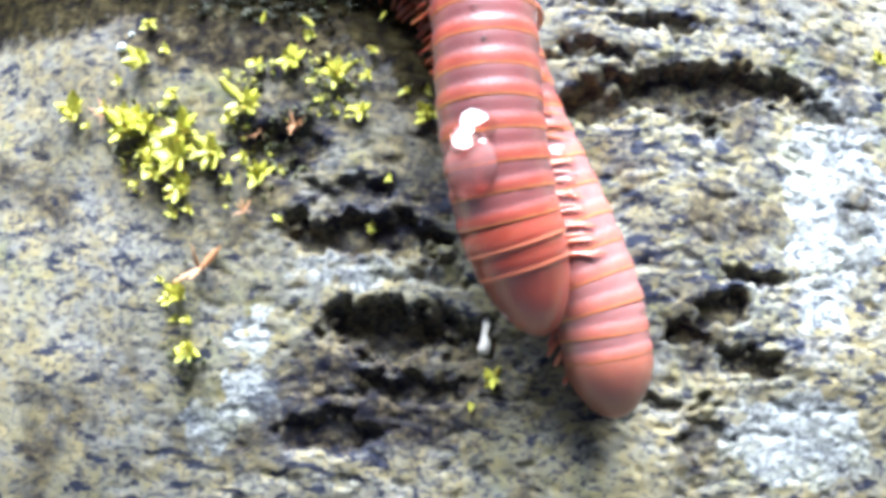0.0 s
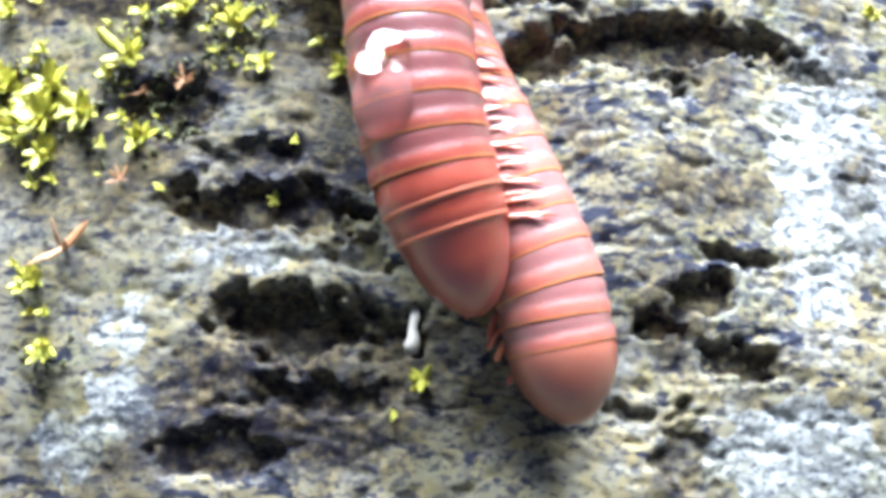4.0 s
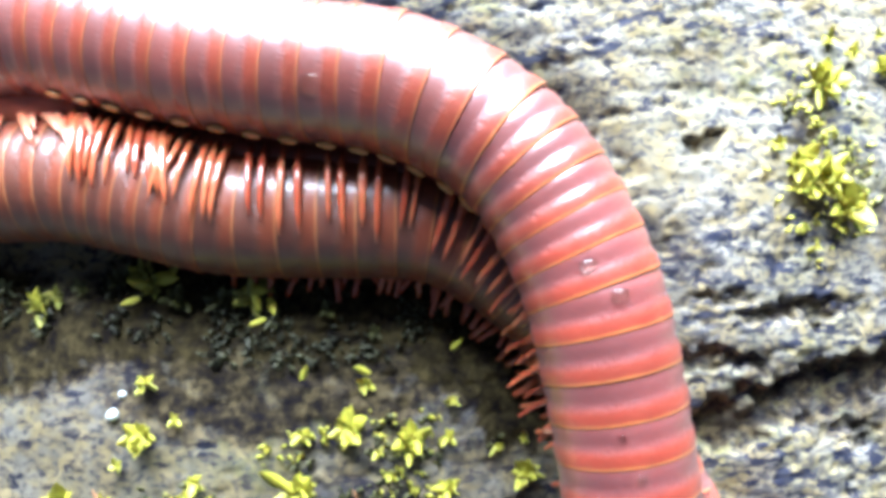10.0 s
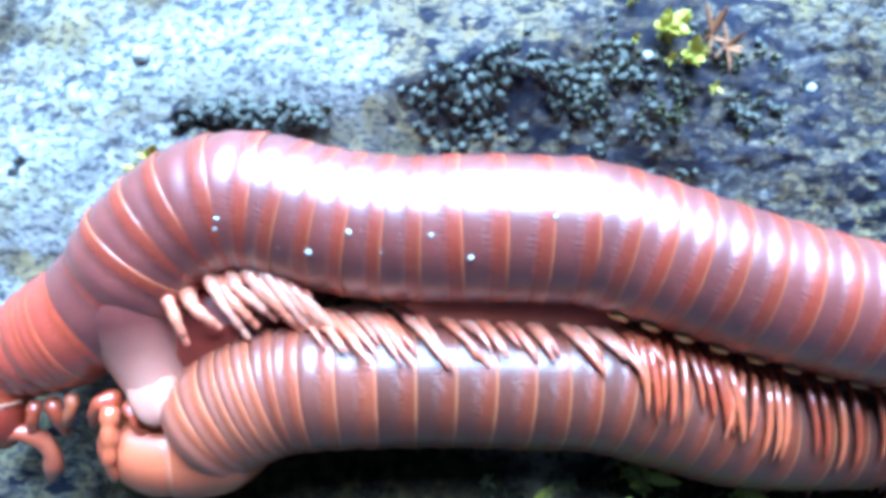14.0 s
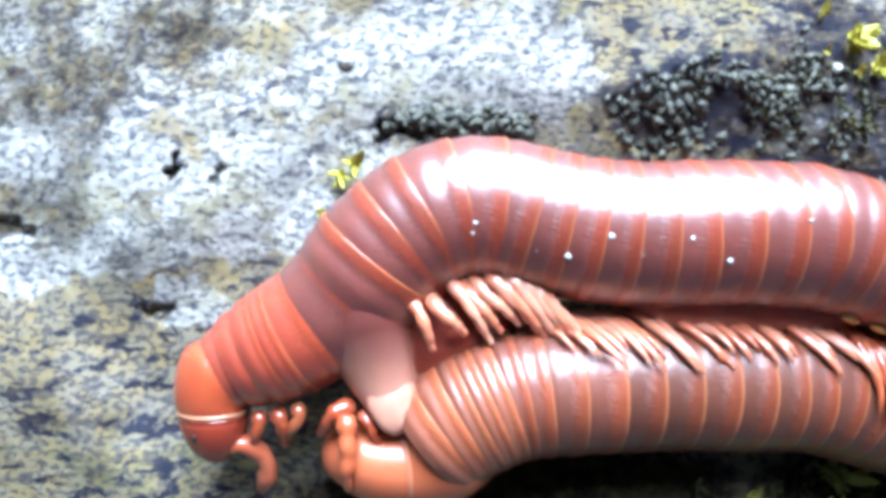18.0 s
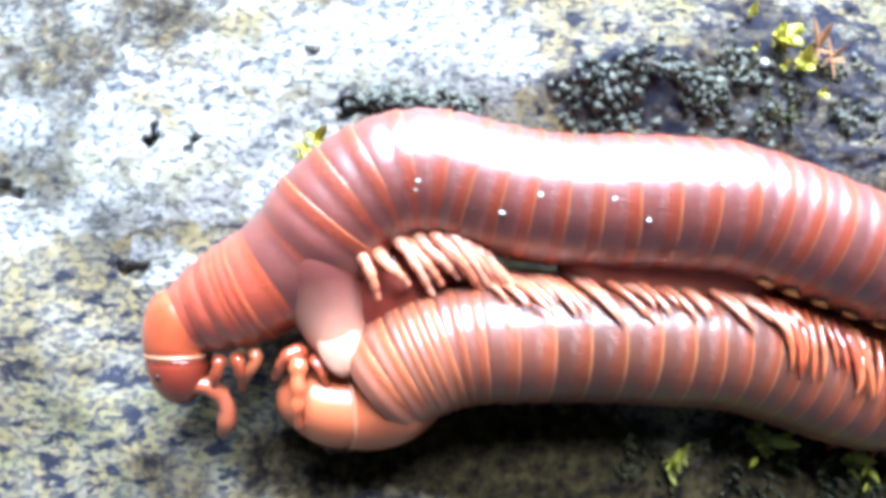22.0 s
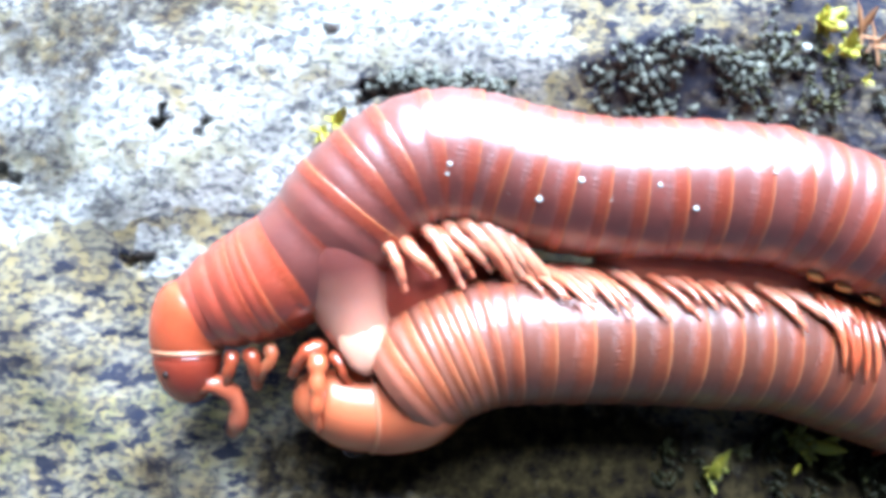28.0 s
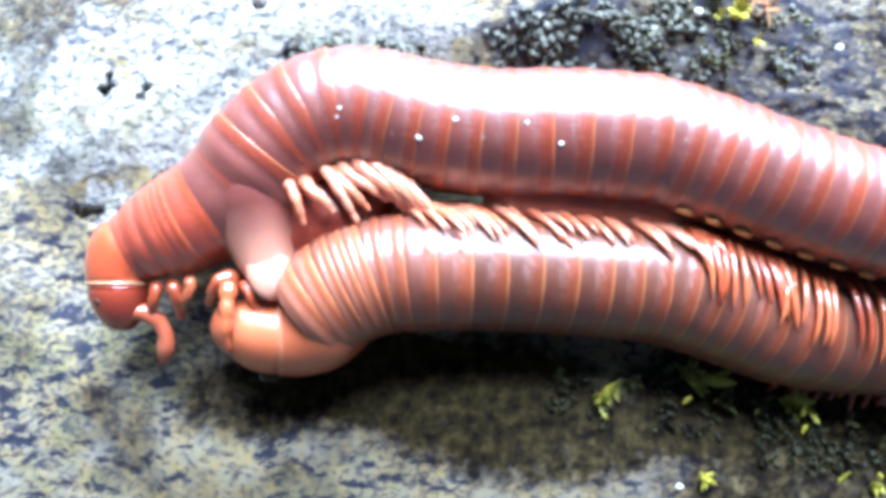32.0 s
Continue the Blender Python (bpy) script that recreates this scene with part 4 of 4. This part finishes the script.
    plate = [(-2.04, 0.397, -0.05, 0, -1, 0.111, 0.132), (-2.058, 0.395, -0.05, -0.03, -1, 0.121, 0.141), (-2.085, 0.395, -0.053, -0.06, -1, 0.121, 0.141), (-2.135, 0.401, -0.06, -0.1, -1, 0.112, 0.132), (-2.18, 0.413, -0.065, -0.1, -1, 0.097, 0.116), (-2.192, 0.416, -0.066, -0.1, -1, 0.087, 0.105)]
    put_part("collar", loft("collar", plate, (-2.12, 0.39, -0.06), "head_pale", 44, 4), lower, Matrix.Translation((-2.12, 0.39, -0.06)), "pale orange neck shield")
    seam = [(-2.048, 0.395, -0.05, 0.06, -1.0, 0.123, 0.144), (-2.053, 0.395, -0.05, 0.06, -1.0, 0.1300, 0.1512), (-2.057, 0.395, -0.05, 0.06, -1.0, 0.1296, 0.1508), (-2.061, 0.395, -0.05, 0.06, -1.0, 0.12, 0.141)]
    put_part("collar_rim", loft("collar_rim", seam, (-2.056, 0.382, -0.05), "fold_edge"), lower, Matrix.Translation((-2.056, 0.382, -0.05)), "faint seam of the neck shield")
    muzzle = [(-2.172, 0.417, -0.068, -0.1, -1, 0.08, 0.09), (-2.186, 0.419, -0.068, -0.1, -1, 0.088, 0.099), (-2.205, 0.423, -0.07, -0.1, -1, 0.084, 0.095), (-2.235, 0.428, -0.075, -0.1, -1, 0.066, 0.076), (-2.255, 0.431, -0.08, -0.1, -1, 0.042, 0.05), (-2.264, 0.433, -0.08, -0.1, -1, 0.005, 0.006)]
    put_part("head", loft("head", muzzle, (-2.2, 0.41, -0.07), "head_pale", 44, 4), lower, Matrix.Translation((-2.2, 0.41, -0.07)), "pale orange head behind the forelegs")
    # pale coupling membrane between the two
    pad = [(-2.150, 0.910, -0.075, 1.0, 0.1, 0.120, 0.180), (-2.155, 0.865, -0.066, 1.0, 0.1, 0.138, 0.182), (-2.150, 0.815, -0.054, 1.0, 0.1, 0.142, 0.166), (-2.138, 0.765, -0.044, 1.0, 0.08, 0.136, 0.144), (-2.120, 0.710, -0.032, 1.0, 0.06, 0.124, 0.120), (-2.104, 0.654, -0.018, 1.0, 0.05, 0.106, 0.100),
        (-2.092, 0.605, 0.0, 1.0, 0.05, 0.086, 0.080), (-2.076, 0.560, 0.02, 1.0, 0.1, 0.064, 0.056), (-2.060, 0.525, 0.035, 1.0, 0.15, 0.038, 0.036), (-2.050, 0.505, 0.04, 1.0, 0.15, 0.014, 0.016), (-2.048, 0.500, 0.04, 1.0, 0.15, 0.002, 0.002)]
    put_part("membrane", loft("membrane", pad, (-2.1, 0.65, 0.0), "membrane_fade", 48, 6), upper, Matrix.Translation((-2.1, 0.65, 0.0)), "pale swollen membrane")
    lobe = mesh_of("lobe", *blob((0.072, 0.096, 0.036), 0.10), "membrane")
    tissue = mesh_of("flank_tissue", *blob((0.215, 0.135, 0.105), 0.18), "telson")
    put_part("flank_tissue", tissue, lower, Matrix.Translation((-1.86, 0.79, -0.015)) @ Matrix.Rotation(radians(28), 4, "Z"), "soft rust-coloured flank between the bodies")
    put_part("lobe", lobe, upper, Matrix.Translation((-2.088, 0.600, 0.052)) @ Euler((radians(-14), 0, radians(14))).to_matrix().to_4x4(), "pale rounded lobe")
    return feeler, wiggle


feeler, wiggle = build_animals()


# ---- droplets and grains on the bodies ----
def lies_on(line, x, y, out):
    """The place on a body's upper side over x, y."""
    d = np.hypot(line.q[:, 0] - x, line.q[:, 1] - y)
    k = int(d.argmin())
    r = line.q[k, 3]
    return Vector((x, y, float(line.q[k, 2] + math.sqrt(max(r * r - d[k] ** 2, 0)) + out)))


def clings(line, x, y, sink, name, me, label, group=""):
    """A drop that sits on a body's upper side over x, y and leans with the skin."""
    place = lies_on(line, x, y, 0.0)
    up = (place - line.nearest(place)).normalized()
    ob = thing(name, (0, 0, 0), label, name, group, me=me)
    ob.matrix_basis = scaled(frame_of(place - up * sink, up, (1, 0, 0)))
    return ob


def puddle(rx, ry, high, nu=40, nv=16):
    """A low flat-topped pool with an uneven outline and a rounded foot."""
    verts, faces = [], []
    for j in range(nv + 1):
        d = j / nv
        for i in range(nu):
            u = 2 * math.pi * i / nu
            k = 1 + 0.16 * math.sin(2 * u + 0.6) + 0.10 * math.sin(3 * u + 2.0)
            verts.append((rx * k * d * math.cos(u), ry * k * d * math.sin(u), high * (1 - 1.9 * d**5)))
    for j in range(nv):
        a, b = j * nu, (j + 1) * nu
        faces += [(a + i, b + i, b + (i + 1) % nu, a + (i + 1) % nu) for i in range(nu)]
    faces.append(tuple(reversed(range(nv * nu, (nv + 1) * nu))))
    return verts, faces


drop = mesh_of("droplet", *blob((0.096, 0.110, 0.052), 0.06, 36, 22), "fluid")
clings(UPPER, 0.655, -0.815, 0.006, "droplet", drop, "large clear fluid droplet clinging to the millipede's back")
film = mesh_of("droplet", *puddle(0.070, 0.086, 0.024), "water")
place = lies_on(UPPER, 0.665, -0.69, 0.012)
wet = thing("droplet", (0, 0, 0), "thin wet film of fluid on the millipede's back", "droplet", me=film)
wet.matrix_basis = scaled(frame_of(place, (0.05, 0.30, 0.95), (1, 0, 0)))
small_drop = mesh_of("droplet", *blob((0.040, 0.026, 0.011), 0.2, 20, 12), "water")
clings(UPPER, -0.050, 0.668, 0.004, "droplet", small_drop, "small elongated water droplet on the millipede's flank")
hanging = mesh_of("droplet", *blob((0.036, 0.024, 0.024), 0.12, 20, 14, 5.0), "water")
thing("droplet", (-2.075, 0.262, -0.115), "small clear droplet under the millipede's pale neck shield", "droplet", me=hanging)
for n, (x, y, size) in enumerate([(0.70, -0.41, 0.012), (0.61, 0.13, 0.022), (0.68, 0.05, 0.024), (0.66, -0.30, 0.010)]):
    bead = mesh_of("droplet", *blob((size, size * 0.7, size * 0.45), 0.25, 14, 9, n), "water")
    thing("droplet", lies_on(UPPER, x, y, 0.0), "tiny clear droplet on the millipede's back", "droplet", "small droplets", me=bead)
for n, (x, y, size) in enumerate([(-1.27, 0.97, 0.011), (-1.37, 1.03, 0.010), (-1.57, 1.04, 0.013), (-1.67, 0.99, 0.014), (-1.90, 1.08, 0.011), (-1.905, 1.055, 0.009), (-1.745, 1.005, 0.009), (-1.49, 0.99, 0.008), (-1.56, 1.10, 0.008), (-1.06, 1.07, 0.009)]):
    grain = mesh_of("grain", *blob((0.80 * size, 0.66 * size, 0.45 * size), 0.35, 10, 7, n), "grit")
    thing("sand_grain", lies_on(UPPER, x, y, size * 0.3), "tiny pale sand grain stuck to the millipede", "sand grain", "grains on the millipede", me=grain)


# ---- moss and litter ----
def leaf_mesh(mat, width=0.27, curl=0.35):
    """One pointed leaflet along x, length 1."""
    verts, faces, n = [], [], 6
    for k in range(n + 1):
        u = k / n
        w = width * math.sin(math.pi * min(1, 0.12 + 0.88 * u)) ** 0.8 * (1 - 0.15 * u)
        z = curl * u * u
        verts += [(u, -w, z + 0.35 * w), (u, 0, z), (u, w, z + 0.35 * w), (u, 0, z - 0.05)]
    for k in range(n):
        a, b = 4 * k, 4 * k + 4
        faces += [(a, b, b + 1, a + 1), (a + 1, b + 1, b + 2, a + 2), (a + 2, b + 2, b + 3, a + 3), (a + 3, b + 3, b, a)]
    return mesh_of("leaflet", verts, faces, mat)


LEAVES = {mat: [leaf_mesh(mat, w, c) for w, c in ((0.27, 0.24), (0.33, 0.40), (0.22, 0.14))] for mat in ("moss", "moss_dimmed", "moss_dark")}
LEAVES["dead"] = [leaf_mesh("dead", w, c) for w, c in ((0.10, 0.30), (0.14, 0.15), (0.08, -0.12))]


def moss_tuft(x, y, size, mat, rng, label, count):
    z = rock_at(x, y)
    tuft = thing("moss_tuft", (x, y, z - 0.01), label, "moss", "moss tufts on the rock")
    for k in range(count):
        a = 2 * math.pi * (k + rng.uniform(-0.3, 0.3)) / count
        rise = rng.uniform(4, 30) if k % 3 else rng.uniform(40, 62)
        m = Matrix.Translation((x, y, z + 0.005 + 0.012 * (k % 3))) @ Euler((rng.uniform(-0.5, 0.5), -radians(rise), a)).to_matrix().to_4x4()
        put_part("leaflet", rng.choice(LEAVES[mat]), tuft, m @ Matrix.Scale(size * rng.uniform(0.45, 1.15), 4))
    return tuft


MOSS = [(-0.51, -0.64, 0.083), (-0.36, -0.63, 0.075), (-0.49, -0.53, 0.075), (-0.48, -0.76, 0.067), (-0.19, -0.70, 0.058), (-0.24, -0.43, 0.067),
    (0.11, -0.31, 0.060), (0.20, -0.46, 0.047), (-0.68, -0.50, 0.075), (-0.49, -1.16, 0.058), (-0.44, -1.36, 0.063), (0.71, -1.43, 0.050), (0.63, -1.54, 0.023),
    (0.24, -0.88, 0.027), (-0.70, -0.23, 0.058), (0.45, -0.44, 0.058), (2.29, -0.07, 0.050), (-0.10, -0.87, 0.025), (0.31, -0.71, 0.020)]
MOSS_MID = [(-0.08, -0.26, 0.067), (-0.60, -0.66, 0.070), (-0.73, -0.51, 0.092), (-0.98, -0.42, 0.067), (-0.55, -0.38, 0.047), (-0.02, -0.13, 0.037),
    (-0.68, -0.07, 0.042), (1.49, 0.40, 0.092), (1.57, 0.30, 0.083), (1.42, 0.46, 0.067), (1.56, 0.73, 0.083), (1.81, 0.78, 0.058), (0.24, -0.20, 0.033),
    (-0.53, 1.63, 0.067), (-0.45, 1.54, 0.058), (-2.11, 1.25, 0.050), (-2.15, 1.22, 0.037), (-2.21, 1.11, 0.023)]
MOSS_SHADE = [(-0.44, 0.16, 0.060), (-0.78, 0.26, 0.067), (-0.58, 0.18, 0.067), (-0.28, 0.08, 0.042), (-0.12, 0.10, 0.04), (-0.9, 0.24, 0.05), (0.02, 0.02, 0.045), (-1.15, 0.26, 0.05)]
DEAD = [(-0.39, -1.06, 0.083), (-0.38, 1.61, 0.075), (-0.33, 1.57, 0.067), (-0.84, -0.44, 0.075), (-0.20, -0.52, 0.050), (-0.23, -0.84, 0.042), (-0.06, -0.50, 0.050)]
rng = random.Random(9)
for x, y, size in MOSS + MOSS_MID:
    moss_tuft(x, y, size * 1.15, "moss", rng, "bright yellow-green moss rosette growing on the rock", 20 if size > 0.05 else 11)
    for k in range(2 if size > 0.055 else 0):
        a, d = rng.uniform(0, 6.28), size * rng.uniform(1.3, 2.1)
        moss_tuft(x + d * math.cos(a), y + d * math.sin(a), size * rng.uniform(0.4, 0.65), "moss", rng, "small yellow-green moss sprout beside a larger rosette", 8)
# Moss beside the bodies gets darker colours to paint their shade on it.
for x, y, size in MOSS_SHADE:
    moss_tuft(x, y, size, "moss_dark", rng, "olive-green moss tuft beside the millipedes, coloured dark for their shade", 8)
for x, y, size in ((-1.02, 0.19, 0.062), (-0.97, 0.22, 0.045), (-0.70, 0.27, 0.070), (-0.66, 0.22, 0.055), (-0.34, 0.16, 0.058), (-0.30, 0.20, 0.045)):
    moss_tuft(x, y, size * 1.1, "moss_dimmed", rng, "yellow-green moss sprig with the millipedes' shade put into its duller colour", 9)
for x, y, size in DEAD:
    moss_tuft(x, y, size * 1.3, "dead", rng, "withered orange-brown moss sprig on the rock", 7)
for x, y, size, turn in ((-0.27, -0.41, 0.10, 140), (-0.66, 0.22, 0.08, 160), (-0.66, 0.25, 0.115, -8), (-0.62, 0.245, 0.07, 30), (-1.03, 0.18, 0.085, 65), (-1.00, 0.175, 0.075, 120), (-0.37, 0.185, 0.100, -10), (-0.29, 0.155, 0.07, -70), (-0.32, 0.12, 0.06, 100), (-0.30, 0.09, 0.055, 200), (0.25, -0.05, 0.05, 40), (0.00, -0.10, 0.06, 150), (-0.20, -0.10, 0.055, 60), (-0.70, 0.19, 0.06, 200)):
    m = Matrix.Translation((x, y, rock_at(x, y) + 0.04)) @ Euler((0, radians(-15), radians(turn))).to_matrix().to_4x4()
    ob = new("leaf", leaf_mesh("moss", 0.21, 0.3))
    ob.matrix_basis = scaled(m @ Matrix.Scale(size, 4))
    tagged(ob, "broad yellow-green leaflet standing out of the moss", "leaf", "loose leaflets")


def moss_carpet(name, patches, mat, label, count, size, rises=(0.3, 1.3), width=0.22, category="moss"):
    """Countless tiny leaflets joined into one low carpet."""
    rng = random.Random(count)
    verts, faces = [], []
    for k in range(count):
        cx, cy, rx, ry = patches[k % len(patches)]
        a, d = rng.uniform(0, 2 * math.pi), math.sqrt(rng.random())
        x, y = cx + rx * d * math.cos(a), cy + ry * d * math.sin(a)
        if noise.noise(Vector((x * 6, y * 6, 2.0))) < -0.10:
            continue
        base = Vector((x, y, rock_at(x, y)))
        turn, rise, long = rng.uniform(0, 2 * math.pi), rng.uniform(*rises), size * rng.uniform(0.6, 1.4)
        out = Vector((math.cos(turn) * math.cos(rise), math.sin(turn) * math.cos(rise), math.sin(rise))) * long
        side = Vector((-math.sin(turn), math.cos(turn), 0)) * long * width
        n = len(verts)
        verts += [base, base + out * 0.5 + side, base + out, base + out * 0.5 - side, base + out * 0.5 - Vector((0, 0, 0.15 * long))]
        faces += [(n, n + 1, n + 4), (n + 1, n + 2, n + 4), (n + 2, n + 3, n + 4), (n + 3, n, n + 4), (n, n + 3, n + 2, n + 1)]
    tagged(new(name, mesh_of(name, verts, faces, mat)), label, category, kind="stuff")


moss_carpet("moss_carpet", [(-0.60, 1.47, 0.30, 0.16), (-0.30, 1.40, 0.25, 0.18)], "moss_dark", "low olive moss carpet in the dark hollows", 420, 0.034)
moss_carpet("lichen_flakes", [(-1.06, 1.41, 0.30, 0.13), (-0.95, 1.45, 0.36, 0.16), (-0.55, 1.40, 0.45, 0.28), (-1.80, 1.37, 0.24, 0.03)], "flake", "curled grey-green lichen flakes on the dark stone", 760, 0.046, (0.05, 0.9), 0.36, "lichen")
# The near-black colour paints the bodies' shade onto this carpet.
moss_carpet("moss_carpet", [(-0.65, 0.20, 0.55, 0.14), (-0.15, 0.05, 0.40, 0.12)], "moss_shade", "sparse moss beside the millipedes, coloured dark for their shade", 700, 0.040)
moss_carpet("moss_carpet", [(-0.45, -0.62, 0.34, 0.24), (1.52, 0.42, 0.24, 0.32), (0.0, -0.35, 0.35, 0.14), (-0.60, -0.55, 0.20, 0.14), (1.55, 0.55, 0.16, 0.24)], "moss", "scattered yellow moss sprouts on the rock", 620, 0.036)

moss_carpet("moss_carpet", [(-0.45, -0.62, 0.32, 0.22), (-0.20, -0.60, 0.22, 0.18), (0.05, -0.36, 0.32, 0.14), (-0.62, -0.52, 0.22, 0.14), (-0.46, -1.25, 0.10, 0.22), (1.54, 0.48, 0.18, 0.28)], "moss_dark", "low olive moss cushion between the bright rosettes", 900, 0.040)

z = rock_at(0.675, -1.26) + 0.045
straw = mesh_of("straw", *tube([(0.0, 0.075, 0.0), (0.004, 0.04, 0.002), (-0.002, 0.0, 0.0), (0.002, -0.03, 0.0), (-0.004, -0.055, -0.002), (-0.004, -0.078, -0.004)], [0.012, 0.017, 0.014, 0.020, 0.027, 0.018], 10), "straw")
thing("straw_fragment", (0.675, -1.26, z), "short bleached plant fragment lying over a dark hollow", "plant fragment", me=straw)
# The first two white grains stand for water glints on the rock.
for n, (x, y, size) in enumerate([(-0.79, -0.16, 0.020), (-0.04, 1.44, 0.018), (-0.59, 1.54, 0.018), (-2.12, 1.57, 0.027), (-0.76, -0.10, 0.013)]):
    grain = mesh_of("grain", *blob((size, size * 0.9, size * 0.8), 0.35, 14, 9, n), "grit")
    thing("sand_grain", (x, y, rock_at(x, y) + size * 0.4), "white grain standing for a bright spot on the rock", "sand grain", "grains on the rock", me=grain)


# ---- what moves ----
def motions():
    """The feeler sways a little and the clasped forelegs twitch late in the clip."""
    rest = feeler.matrix_basis.copy()
    rows = [(0.0, 0, 0), (17.5, 0, 0), (19.0, 4, 2), (20.0, 0, 0), (21.5, -5, 3), (23.0, -4, -2), (25.0, 0, 0), (27.5, 3, 2), (29.0, 0, 0), (30.5, 5, -2), (31.0, 0, 0), (32.0, -4, 3)]
    walk(feeler, [(t, rest @ pose(0, 0, 0, a, 0, b)) for t, a, b in rows])
    for k, leg in enumerate(wiggle):
        rest = leg.matrix_basis.copy()
        swing = (8, 14, 10, 16, 9)[k % 5]
        rows = [(0.0, 0.0), (27.5, 0.0), (28.5, 0.1), (29.0, 0.35), (29.5, 0.2), (30.2, 0.75), (30.8, 1.0), (31.2, 0.8), (31.6, 1.0), (32.0, 0.7)]
        walk(leg, [(t, rest @ pose(0, 0, 0, 0.3 * swing * u, 0, swing * u)) for t, u in rows])


motions()
